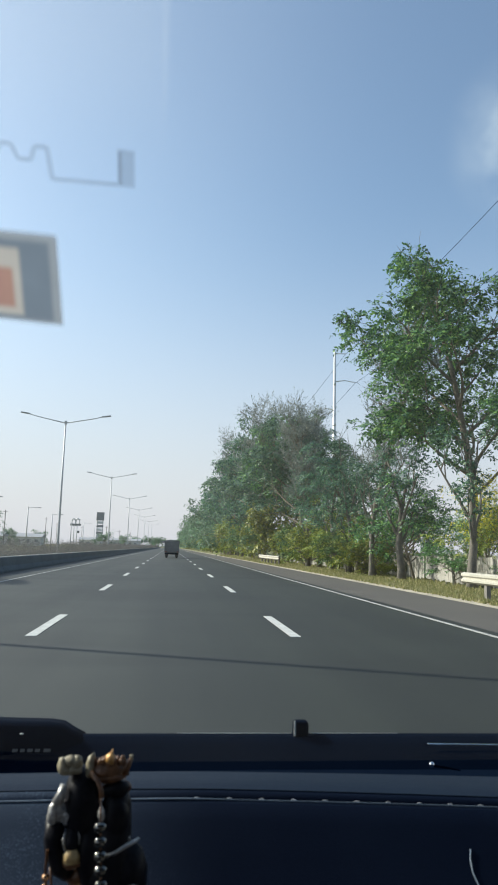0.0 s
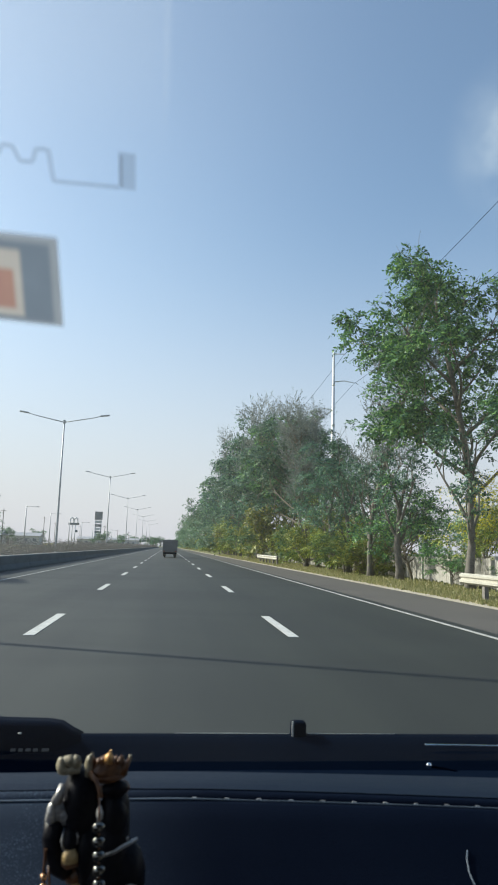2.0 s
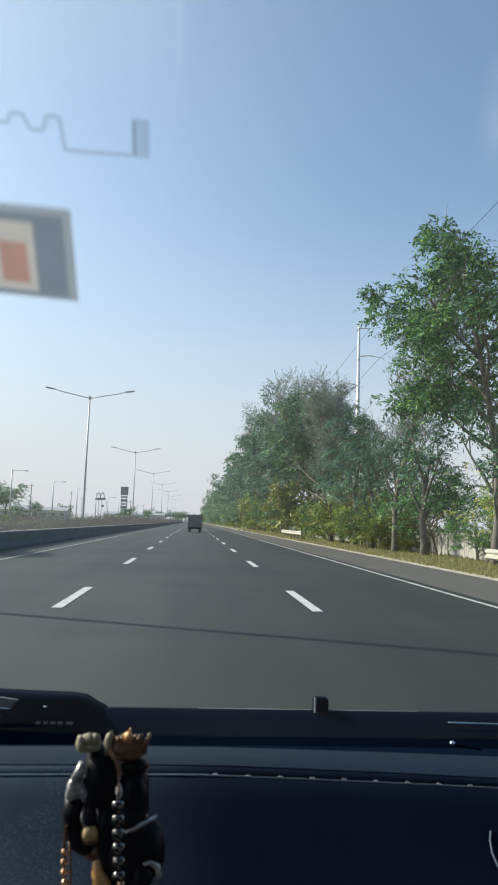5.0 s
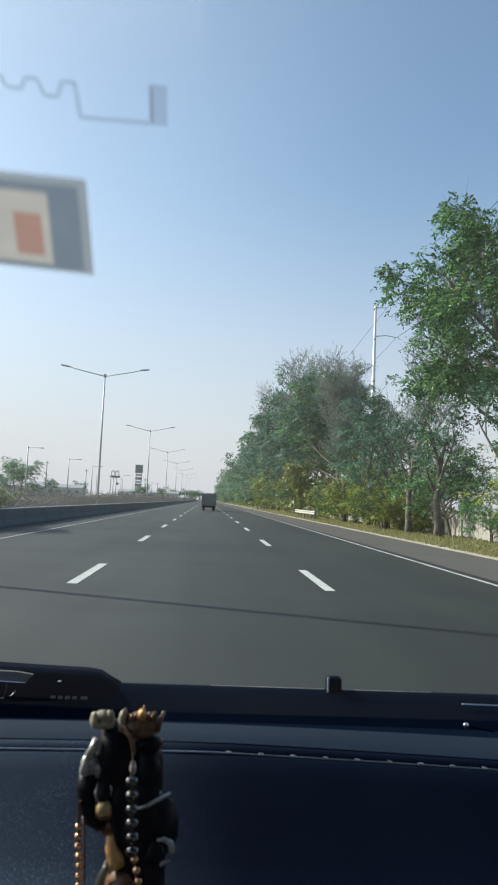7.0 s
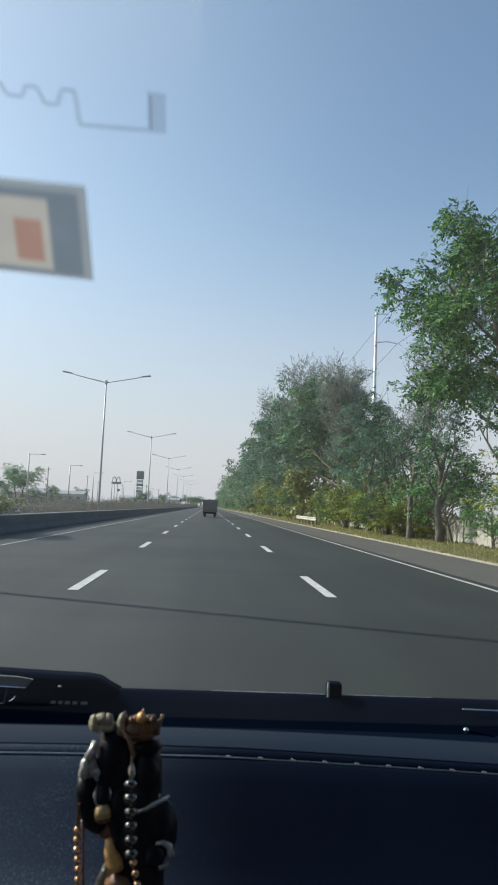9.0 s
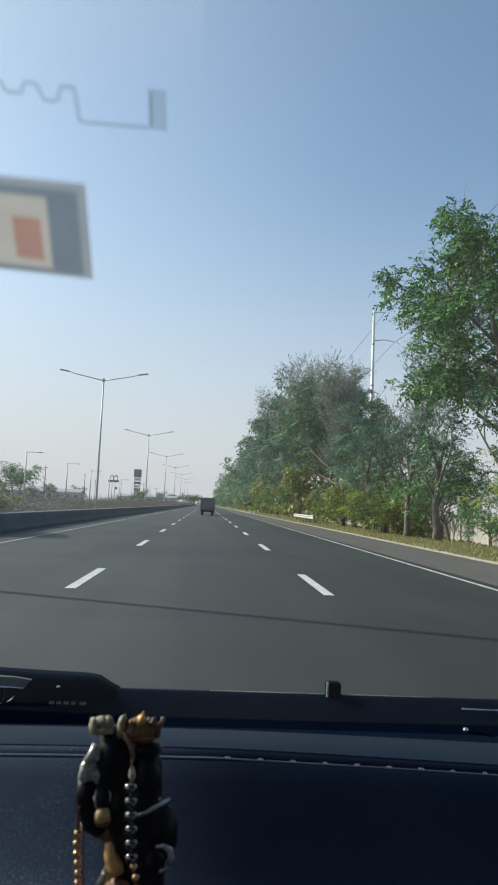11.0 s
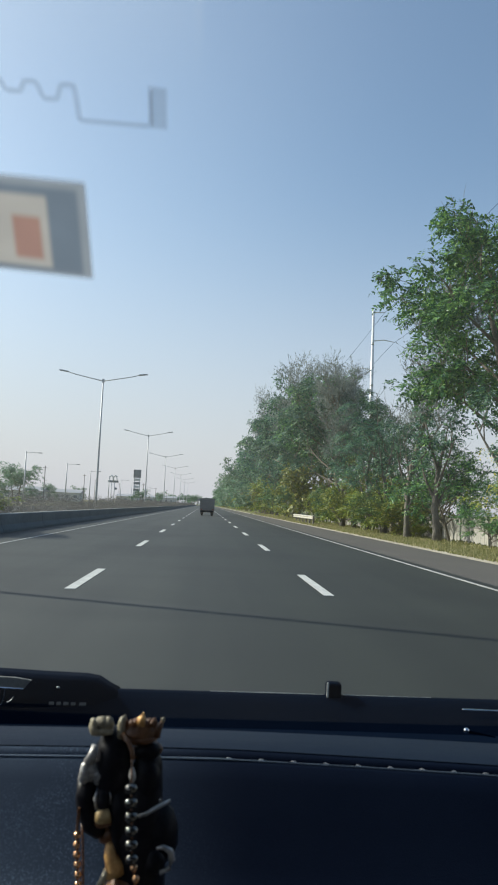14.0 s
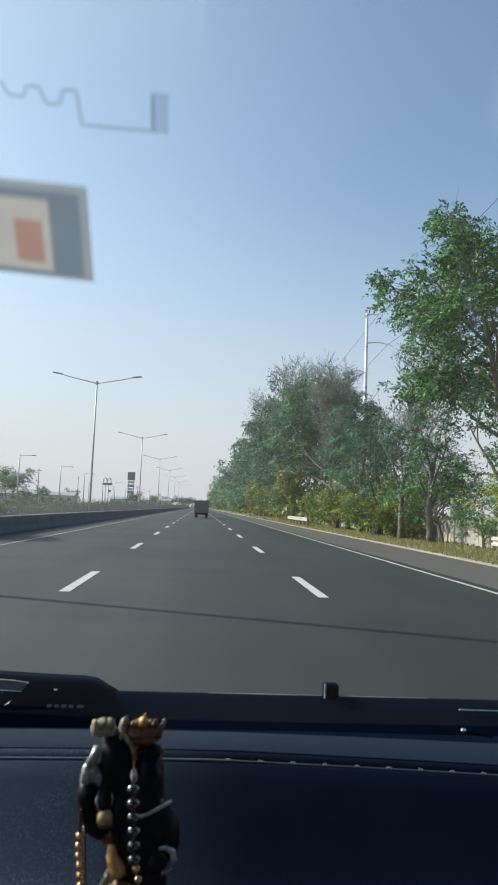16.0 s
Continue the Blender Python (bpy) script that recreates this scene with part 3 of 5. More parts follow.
def skeleton_of(rng, height, trunk, limbs, reach, rise, subs=4, twigs=3, r0=0.2, lean=0.0, wander=0.12):
    """Trunk, limbs, branches and twigs of a tree: tubes and the spots where leaves grow."""
    lines, spots = [], []

    def bough(p, d, length, r, level):
        pts, rr = [Vector(p)], [r]
        n = 5 if level < 2 else 4
        d = Vector(d).normalized()
        for i in range(n):
            d = (d + Vector(rng.normal(0, wander, 3)) + Vector((0, 0, rise * 0.12))).normalized()
            pts.append(pts[-1] + d * length / n)
            rr.append(r * (1 - 0.75 * (i + 1) / n))
        lines.append((pts, rr, level))
        if level >= 2:
            for q in pts[1:]:
                spots.append(q[:])
        if level < 3:
            count = (limbs, subs, twigs)[level] if level else 0
            for k in range(count):
                f = rng.uniform(0.35, 1.0)
                i = min(int(f * n), n - 1)
                q = pts[i].lerp(pts[i + 1], f * n - i)
                side = Vector(rng.normal(0, 1, 3)); side.z *= 0.5
                nd = (d * 0.75 + side.normalized() * 0.85).normalized()
                bough(q, nd, length * rng.uniform(0.45, 0.7), r * 0.45, level + 1)
    # trunk
    pts, rr = [Vector((0, 0, -0.15))], [r0 * 1.35]
    d = Vector((lean, 0, 1))
    m = 7
    for i in range(m):
        d = (d + Vector(rng.normal(0, wander * 0.55, 3))).normalized()
        pts.append(pts[-1] + d * height * trunk / m)
        rr.append(r0 * (1 - 0.55 * (i + 1) / m))
    lines.append((pts, rr, 0))
    for k in range(limbs):
        f = 0.35 + 0.65 * (k + rng.uniform(0, 0.8)) / limbs
        i = min(int(f * m), m - 1)
        q = pts[i].lerp(pts[min(i + 1, m)], f * m - i)
        a = k * 2.4 + rng.uniform(-0.5, 0.5)
        up = rise * (0.35 + 0.9 * f)
        nd = Vector((math.cos(a), math.sin(a), up))
        bough(q, nd, reach * rng.uniform(0.7, 1.1) * (1.15 - 0.35 * f), r0 * 0.42, 1)
    return lines, np.array(spots)


def spray_crown(rng, spots, clumps, sprays, leaflets, radius, reach, length, width, droop=0.35, lift=0.25, flat=0.7, spread=0.8, apart=0.9):
    """Leaves on short stalks: clumps about chosen spots, stalks growing outward from each clump, leaflets in two rows along each stalk."""
    picked = []
    for i in rng.permutation(len(spots)):
        p = spots[i]
        if all(np.sum((p - q) ** 2) > apart ** 2 for q in picked):
            picked.append(p)
        if len(picked) >= clumps:
            break
    cen = np.array(picked)
    n = len(cen) * sprays
    c = np.repeat(cen, sprays, axis=0)
    r = np.repeat(radius * rng.uniform(0.6, 1.3, (len(cen), 1)), sprays, axis=0)
    d = rng.normal(0, 1, (n, 3)); d[:, 2] = d[:, 2] * 0.75 + 0.25
    d = unit(d)
    p = c + d * r * rng.uniform(0.3, 1.0, (n, 1)) * np.array([1, 1, flat])
    away = c * np.array([1, 1, 0.0]); away = unit(away + 1e-3)
    axis = unit(d * np.array([1, 1, 0.5]) + away * 0.45 + np.array([0, 0, lift]) + rng.normal(0, 0.3, (n, 3)))
    L = reach * rng.uniform(0.6, 1.3, (n, 1))
    s = (np.arange(leaflets) + 0.5) / leaflets
    pos = p[:, None, :] + axis[:, None, :] * (L * s[None, :])[:, :, None]
    pos[:, :, 2] -= droop * L * s[None, :] ** 2
    tan = np.repeat(axis[:, None, :], leaflets, axis=1).copy()
    tan[:, :, 2] -= 2 * droop * s[None, :]
    pos, tan = pos.reshape(-1, 3), unit(tan.reshape(-1, 3))
    dd = np.repeat(d, leaflets, axis=0)
    face = unit(np.array([0, 0, 1.0]) + dd * 0.8 + rng.normal(0, 0.35, dd.shape))
    side = unit(np.cross(tan, face)) * np.where(np.arange(len(pos)) % 2, 1.0, -1.0)[:, None]
    along = unit(tan * 0.6 + side * spread + np.array([0, 0, -0.25 * droop]) + rng.normal(0, 0.22, dd.shape))
    across = unit(np.cross(along, face))
    k = rng.uniform(0.7, 1.25, (len(pos), 1))
    u = along * length / 2 * k
    return leaf_sheet("crown", pos + u, u, across * width / 2 * k)


def tree_thing(name, rng, label, bark, leaf, crown, group="roadside trees", fine=3, **kw):
    """A tree with its trunk and limbs as one part and its leaves, grown by spray_crown with the settings in crown, as another; fine: the thinnest order of branches."""
    lines, spots = skeleton_of(rng, **kw)
    lines = [q for q in lines if q[2] <= fine]
    ob = thing(name, label, name, group=group)
    bm = bmesh.new()
    for pts, rr, level in lines:
        add_tube(bm, pts, rr, 8 if level == 0 else (6 if level == 1 else 3), cap=level == 0)
    part("trunk", bm, bark, ob, smooth=True)
    link_mesh("crown", spray_crown(rng, spots, **crown), leaf, ob)
    return ob


def set_at(ob, x, y, turn=0.0, size=1.0, tall=1.0):
    ob.matrix_basis = pose(x, y, 0, 0, 0, turn) @ Matrix.Diagonal((size, size, size * tall, 1))
    return ob


# ---- ground and road ----
bm = bmesh.new()
n = 60
grid = {}
for i in range(n + 1):
    for j in range(n + 1):
        a = (i / n * 2 - 1); b = (j / n * 2 - 1)
        x = 2400 * a * abs(a); y = 2400 * b * abs(b) + 60
        grid[i, j] = bm.verts.new((x, y, -0.06))
for i in range(n):
    for j in range(n):
        bm.faces.new((grid[i, j], grid[i + 1, j], grid[i + 1, j + 1], grid[i, j + 1]))
tagged(part("ground", bm, SOIL), "flat roadside land with dry grass and soil", "ground", kind="structure")

ROAD_Y0, ROAD_Y1 = -60.0, 1500.0
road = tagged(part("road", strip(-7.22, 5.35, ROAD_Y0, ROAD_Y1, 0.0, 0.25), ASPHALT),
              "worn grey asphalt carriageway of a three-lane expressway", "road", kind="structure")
tagged(part("road_shoulder", strip(5.35, 7.75, ROAD_Y0, ROAD_Y1, -0.004, 0.22), SHOULDER),
       "brownish asphalt hard shoulder beside the carriageway", "shoulder", kind="structure")
tagged(part("opposite_road", strip(-25.0, -12.0, ROAD_Y0, ROAD_Y1, -0.004, 0.22), ASPHALT),
       "opposite asphalt carriageway behind the planted median", "road", kind="structure")
tagged(part("service_road", strip(-44.0, -37.0, ROAD_Y0, ROAD_Y1, -0.006, 0.22), ASPHALT),
       "narrow asphalt service road beyond the expressway", "road", kind="structure")

# gravel verge with an uneven outer edge
rng = np.random.default_rng(5)
bm = bmesh.new()
prev = None
y = -20.0
while y < 420:
    w = 0.95 + 0.7 * noise.noise((0.21 * y, 0, 0)) + 0.45 * noise.noise((0.9 * y, 3, 0))
    row = [bm.verts.new((7.74, y, -0.002)), bm.verts.new((7.74 + w * 0.5, y, 0.012 + 0.012 * noise.noise((y, 1, 0)))), bm.verts.new((7.74 + w, y, -0.07))]
    if prev:
        for k in range(2):
            bm.faces.new((prev[k], prev[k + 1], row[k + 1], row[k]))
    prev = row
    y += 0.8 if y < 80 else 4.0
tagged(part("gravel_verge", bm, GRAVEL), "pale gravel and dust strip along the shoulder", "verge", kind="structure")

# painted lines, each dash a piece of its own
bm = box(0, 0, 0.004, 0.15, 3.0, 0.006)
dash_me = bpy.data.meshes.new("lane_mark"); bm.to_mesh(dash_me); bm.free(); dash_me.materials.append(PAINT)
for lx, first in ((-1.82, 11.4), (1.87, 11.65)):
    for k in range(-2, 34):
        shared("lane_mark", dash_me, road, pose(lx, first + 9.9 * k, 0))
tagged(part("edge_line", strip(5.010, 5.090, ROAD_Y0, 900, 0.008, 0.012), EDGEPAINT, road), "continuous white edge line")
tagged(part("edge_line", strip(-5.340, -5.260, ROAD_Y0, 900, 0.008, 0.012), EDGEPAINT, road), "continuous white edge line")


# ---- guard rails ----
def rail_profile():
    return [(0.0, 0.0), (0.03, 0.02), (0.075, 0.05), (0.075, 0.10), (0.02, 0.14), (0.02, 0.17), (0.075, 0.21), (0.075, 0.26), (0.03, 0.29), (0.0, 0.31)]


def guard_rail(x, y0, y1, z0, face, label, material, step=2.0, group="guard rails"):
    """Corrugated beam on posts; face is +1 or -1, the side of x that it shows to."""
    ob = thing("guard_rail", label, "guard rail", x, y0, 0, group=group)
    bm = bmesh.new()
    prof = rail_profile()
    rows = []
    L = y1 - y0
    for yy in (0.0, L):
        rows.append([bm.verts.new((face * a, yy, z0 + b)) for a, b in prof] + [bm.verts.new((face * (a - 0.012), yy, z0 + b)) for a, b in prof[::-1]])
    m = len(rows[0])
    for k in range(m):
        bm.faces.new((rows[0][k], rows[0][(k + 1) % m], rows[1][(k + 1) % m], rows[1][k]))
    bm.faces.new(rows[0]); bm.faces.new(rows[1][::-1])
    bmesh.ops.recalc_face_normals(bm, faces=bm.faces[:])
    part("beam", bm, material, ob)
    b2 = box(0, 0, (z0 + 0.30) / 2 - 0.1, 0.12, 0.16, z0 + 0.50, 0.008)
    pm = bpy.data.meshes.new("post"); b2.to_mesh(pm); b2.free(); pm.materials.append(WOODPOLE)
    k = 0
    while k * step < L:
        shared("post", pm, ob, pose(-face * 0.07, 0.4 + k * step, 0))
        k += 1
    return ob


# precast concrete barrier along the median
barrier = tagged(new("median_barrier"), "long low concrete median barrier with a pale top and dark faces", "barrier", kind="structure")
prof = [(-0.22, -0.05), (-0.22, 0.08), (-0.12, 0.26), (-0.085, 0.62), (-0.06, 0.65), (0.06, 0.65), (0.085, 0.62), (0.12, 0.26), (0.22, 0.08), (0.22, -0.05)]
bm = bmesh.new()
ends = [[bm.verts.new((x, y, z)) for x, z in prof] for y in (0.012, 5.988)]
for k in range(len(prof)):
    bm.faces.new((ends[0][k], ends[0][(k + 1) % len(prof)], ends[1][(k + 1) % len(prof)], ends[1][k]))
bm.faces.new(ends[0][::-1]); bm.faces.new(ends[1])
bmesh.ops.recalc_face_normals(bm, faces=bm.faces[:])
# sunlit top and shaded sides put into the colours: pale above, dark below
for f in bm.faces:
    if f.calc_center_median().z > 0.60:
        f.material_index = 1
sec = bpy.data.meshes.new("barrier_section"); bm.to_mesh(sec); bm.free(); sec.materials.append(BARRIER_SHADE); sec.materials.append(CONCRETE)
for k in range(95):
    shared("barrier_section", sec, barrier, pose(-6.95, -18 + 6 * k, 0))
guard_rail(8.5, 54.0, 66.0, 0.42, -1, "short cream-painted steel guard rail before the shrubs", RAILPAINT)
guard_rail(8.6, 14.0, 19.8, 0.42, -1, "short cream-painted steel guard rail on the verge", RAILPAINT)


# ---- street lamps ----
def street_lamp(height=12.0, arm=3.65):
    ob = thing("street_lamp", "tall grey steel street lamp with two rising arms", "street lamp", group="median street lamps")
    part("pole", add_tube(bmesh.new(), [(0, 0, -0.1), (0, 0, 0.5), (0, 0, height * 0.5), (0, 0, height)], [0.125, 0.115, 0.085, 0.06], 12), LAMPSTEEL, ob, smooth=True)
    part("base_plate", box(0, 0, 0.03, 0.42, 0.42, 0.06, 0.01), LAMPSTEEL, ob)
    part("cap", box(0, 0, height + 0.02, 0.20, 0.20, 0.34, 0.03), LAMPSTEEL, ob)
    for s in (-1, 1):
        a = part("arm", add_tube(bmesh.new(), [(0, 0, height - 0.02), (s * arm * 0.3, 0, height + 0.2), (s * arm * 0.7, 0, height + 0.50), (s * (arm - 0.4), 0, height + 0.70)], [0.05, 0.045, 0.04, 0.035], 8), LAMPSTEEL, ob, smooth=True)
        part("lamp_head", box(s * (arm - 0.1), 0, height + 0.75, 0.85, 0.26, 0.12, 0.04, Matrix.Rotation(-s * 0.14, 4, "Y")), LAMPSTEEL, a)
    return ob


lamp = street_lamp()
lamp.matrix_basis = pose(-9.75, 62.7, 0)
for k in (-2, -1, *range(1, 7)):
    copy_thing(lamp, pose(-9.75, 62.7 + 50.5 * k, 0))


def side_lamp(height=10.0):
    ob = thing("street_lamp", "slim grey street lamp with one level arm", "street lamp", group="service road lamps")
    part("pole", add_tube(bmesh.new(), [(0, 0, -0.1), (0, 0, height * 0.5), (0, 0, height)], [0.17, 0.14, 0.10], 10), LAMPSTEEL, ob, smooth=True)
    a = part("arm", add_tube(bmesh.new(), [(0, 0, height - 0.25), (1.2, 0, height - 0.2), (2.5, 0, height - 0.2)], [0.06, 0.055, 0.05], 8), LAMPSTEEL, ob, smooth=True)
    part("lamp_head", box(2.7, 0, height - 0.2, 0.75, 0.25, 0.16, 0.04), SIGNDARK, a)
    return ob


sl = side_lamp()
sl.matrix_basis = pose(-35.0, 136, 0)
for k in range(1, 9):
    copy_thing(sl, pose(-35.0 + (0.4 if k % 2 else 0), 136 + 38 * k, 0, 0, 0, 0))


def utility_pole(x, y, h):
    ob = thing("utility_pole", "thin weathered utility pole with a short cross arm", "utility pole", x, y, group="utility poles")
    part("pole", add_tube(bmesh.new(), [(0, 0, -0.2), (0, 0, h)], [0.16, 0.11], 8), WOODPOLE, ob, smooth=True)
    part("cross_arm", box(0, 0, h - 0.6, 1.5, 0.1, 0.12, 0.01), WOODPOLE, ob)
    return ob


for x, y, h in ((-47, 205, 10.5), (-52, 300, 12), (-60, 380, 12), (-58, 470, 13), (-29.5, 330, 10), (-30, 420, 10), (-29, 520, 11)):
    utility_pole(x, y, h)

# ---- signs and buildings beyond the median ----
totem = thing("totem_sign", "tall roadside totem sign with stacked grey panels", "sign", -42.5, 430)
part("leg", box(-1.5, 0, 9, 0.45, 0.5, 18.2, 0.04), SIGNPALE, totem)
part("leg", box(1.5, 0, 9, 0.45, 0.5, 18.2, 0.04), SIGNPALE, totem)
part("panel", box(0, -0.1, 18.3, 4.6, 0.7, 5.0, 0.08), SIGNDARK, totem, "large dark top panel")
for k, (z, mt) in enumerate(((14.6, SIGNPALE), (12.4, SIGNDARK), (10.3, SIGNPALE), (8.4, SIGNDARK), (6.5, SIGNPALE), (4.6, SIGNDARK))):
    part("panel", box(0, -0.1, z, 4.0, 0.6, 1.5, 0.05), mt, totem)

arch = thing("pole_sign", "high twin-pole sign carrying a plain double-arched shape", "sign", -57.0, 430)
part("pole", add_tube(bmesh.new(), [(-0.9, 0, -0.2), (-0.9, 0, 12.5)], 0.26, 10), SIGNPALE, arch, smooth=True)
part("pole", add_tube(bmesh.new(), [(0.9, 0, -0.2), (0.9, 0, 12.5)], 0.26, 10), SIGNPALE, arch, smooth=True)
part("panel", box(0, 0, 12.9, 6.4, 0.6, 1.3, 0.1), SIGNDARK, arch)
for s in (-1, 1):
    part("arch", add_tube(bmesh.new(), [(s * 1.2 + 1.15 * math.cos(a) * 1.0, -0.05, 13.4 + 3.3 * math.sin(a)) for a in np.linspace(0, math.pi, 11)], 0.3, 8), SIGNPALE, arch, smooth=True)
part("panel", box(1.8, -0.2, 8.6, 1.4, 0.4, 1.4, 0.2), SIGNDARK, arch)


def low_building(x, y, w, d, h, label):
    ob = thing("building", label, "building", x, y, group="far low buildings")
    part("wall", box(0, 0, h / 2 - 0.1, w, d, h + 0.2, 0.03), WALLPALE, ob)
    bm = bmesh.new()
    v = [bm.verts.new(p) for p in ((-w / 2 - .5, -d / 2 - .5, h), (w / 2 + .5, -d / 2 - .5, h), (w / 2 + .5, d / 2 + .5, h), (-w / 2 - .5, d / 2 + .5, h), (-w / 2 - .5, 0, h + 1.6), (w / 2 + .5, 0, h + 1.6))]
    for f in ((0, 1, 5, 4), (2, 3, 4, 5), (1, 2, 5), (3, 0, 4), (0, 3, 2, 1)):
        bm.faces.new([v[i] for i in f])
    part("roof", bm, ROOFGREY, ob)
    for k in range(int(w // 4)):
        part("window", box(-w / 2 + 2 + 4 * k, -d / 2 - 0.02, h * 0.55, 1.6, 0.08, 1.3, 0.02), SIGNDARK, ob)
    return ob


low_building(-60, 235, 13, 9, 3.2, "low pale building with a grey sheet roof")
low_building(-70, 330, 24, 10, 4.0, "long pale shed with a grey sheet roof")
low_building(-47, 455, 20, 12, 4.2, "pale station building behind the totem sign")
low_building(-36, 560, 26, 12, 5.0, "far pale building with a grey roof")
bridge = thing("overpass", "distant concrete overpass crossing the expressway", "bridge", -5, 900)
part("deck", box(-8, 0, 6.6, 62, 9, 1.5, 0.1), SIGNDARK, bridge)
part("parapet", box(-8, -4.3, 7.8, 62, 0.3, 1.0, 0.03), SIGNDARK, bridge)
for x in (-38, -4.5, 15):
    part("pier", box(x, 0, 3.2, 1.2, 5, 6.8, 0.1), CONCRETE, bridge)

# ---- steel mast behind the trees, with its wires ----
mast = thing("transmission_pole", "tall pale tapered steel transmission pole with side arms", "pole", 19.0, 80)
part("shaft", add_tube(bmesh.new(), [(0, 0, -0.3), (0, 0, 12), (0, 0, 25.2)], [0.30, 0.23, 0.14], 12), POLEWHITE, mast, smooth=True)
part("arm", add_tube(bmesh.new(), [(0, 0, 25.0), (1.4, 0, 25.05)], [0.07, 0.05], 8), POLEWHITE, mast, smooth=True)
part("arm", add_tube(bmesh.new(), [(0, 0, 21.5), (1.3, 0, 21.7), (2.6, 0, 21.5)], [0.08, 0.06, 0.04], 8), POLEWHITE, mast, smooth=True)
part("arm", add_tube(bmesh.new(), [(0, 0, 18.0), (-1.3, 0, 18.2)], [0.08, 0.05], 8), POLEWHITE, mast, smooth=True)
for z, r in ((8, .27), (16, .215), (21, .18)):
    part("collar", add_tube(bmesh.new(), [(0, 0, z), (0, 0, z + 0.3)], r, 12), STEEL, mast, smooth=True)
copy_thing(mast, pose(19.7, 170, 0))
for dz, dx in ((21.4, 2.5), (25.0, 1.3)):
    pts = []
    for k in range(21):
        f = k / 20
        pts.append((19.0 + dx + 0.7 * f, 80 + 90 * f, dz - 5.0 * f * (1 - f)))
    w1 = tagged(part("power_cable", add_tube(bmesh.new(), pts, 0.018, 5), BLACK, smooth=True), "thin dark overhead power cable between steel poles", "cable", group="power cables")
    pts = []
    for k in range(21):
        f = k / 20
        pts.append((19.0 + dx - 0.6 * f, 80 - 90 * f, dz - 5.0 * f * (1 - f)))
    w2 = tagged(part("power_cable", add_tube(bmesh.new(), pts, 0.018, 5), BLACK, smooth=True), "thin dark overhead power cable between steel poles", "cable", group="power cables")


# ---- trees on the right-hand verge ----
R = np.random.default_rng
def leafy(clumps, sprays, leaflets=11, length=0.21, width=0.095, **kw):
    return dict(clumps=clumps, sprays=sprays, leaflets=leaflets, length=length, width=width, **{**dict(radius=0.85, reach=0.6, droop=0.45), **kw})


dense = tree_thing("tree", R(11), "tall leafy roadside tree with a dense bright green crown", BARK, LEAF_A, leafy(95, 40, apart=0.9),
                   height=14.0, trunk=0.72, limbs=13, reach=4.6, rise=0.7, subs=5, twigs=4, r0=0.21)
dense2 = tree_thing("tree", R(12), "broad leafy roadside tree with a blue-green crown", BARK, LEAF_B, leafy(78, 38, apart=1.05, droop=0.6),
                    height=14.0, trunk=0.66, limbs=12, reach=5.0, rise=0.6, subs=5, twigs=4, r0=0.23)
wispy = tree_thing("tree", R(13), "slender grey-green roadside tree with upright feathery plumes", BARK, LEAF_D,
                   dict(clumps=90, sprays=12, leaflets=11, radius=0.34, reach=0.95, length=0.28, width=0.050, droop=-0.1, lift=0.75, flat=1.2, spread=0.5, apart=0.45),
                   height=15.0, trunk=0.94, limbs=22, reach=2.1, rise=1.2, subs=4, twigs=3, r0=0.15)
sparse = tree_thing("tree", R(14), "half-bare roadside tree with thin leaves on open branches", BARK_PALE, LEAF_B, leafy(120, 6, 8, 0.17, 0.075, radius=0.55, reach=0.4, apart=0.6),
                    height=12.0, trunk=0.45, limbs=9, reach=5.2, rise=0.9, subs=5, twigs=4, r0=0.20)
frond = tree_thing("tree", R(25), "open-crowned roadside tree with drooping fronds at the branch ends", BARK, LEAF_B, leafy(70, 12, 18, 0.20, 0.055, radius=0.25, reach=1.15, droop=0.75, spread=1.1, apart=1.0),
                   height=11.0, trunk=0.55, limbs=9, reach=4.6, rise=0.8, subs=4, twigs=3, r0=0.19)
shrub = tree_thing("shrub", R(15), "thick yellow-green shrub growing on the verge", BARK, LEAF_C, leafy(70, 26, 8, 0.13, 0.065, radius=0.42, reach=0.34, apart=0.4), group="verge shrubs",
                   height=3.2, trunk=0.35, limbs=11, reach=2.3, rise=0.6, subs=4, twigs=3, r0=0.07, wander=0.2)
shrub2 = tree_thing("shrub", R(16), "loose mid-green shrub with twiggy stems on the verge", BARK, LEAF_A, leafy(70, 15, 8, 0.13, 0.06, radius=0.40, reach=0.36, apart=0.4), group="verge shrubs",
                    height=3.6, trunk=0.45, limbs=10, reach=2.2, rise=0.8, subs=4, twigs=3, r0=0.07, wander=0.22)
midtree = tree_thing("tree", R(19), "leafy green roadside tree in the row by the verge", BARK, LEAF_B, leafy(80, 22, 7, 0.30, 0.14, radius=0.9, reach=0.7, apart=1.0), fine=2,
                     height=14.0, trunk=0.64, limbs=11, reach=4.8, rise=0.65, subs=5, twigs=4, r0=0.22)
midwispy = tree_thing("tree", R(20), "thin grey-green tree with feathery plumes in the row", BARK, LEAF_D,
                      dict(clumps=150, sprays=8, leaflets=8, radius=0.35, reach=1.2, length=0.38, width=0.075, droop=-0.1, lift=0.8, flat=1.2, spread=0.5, apart=0.55), fine=2,
                      height=14.5, trunk=0.9, limbs=16, reach=3.0, rise=1.0, subs=4, twigs=3, r0=0.16)
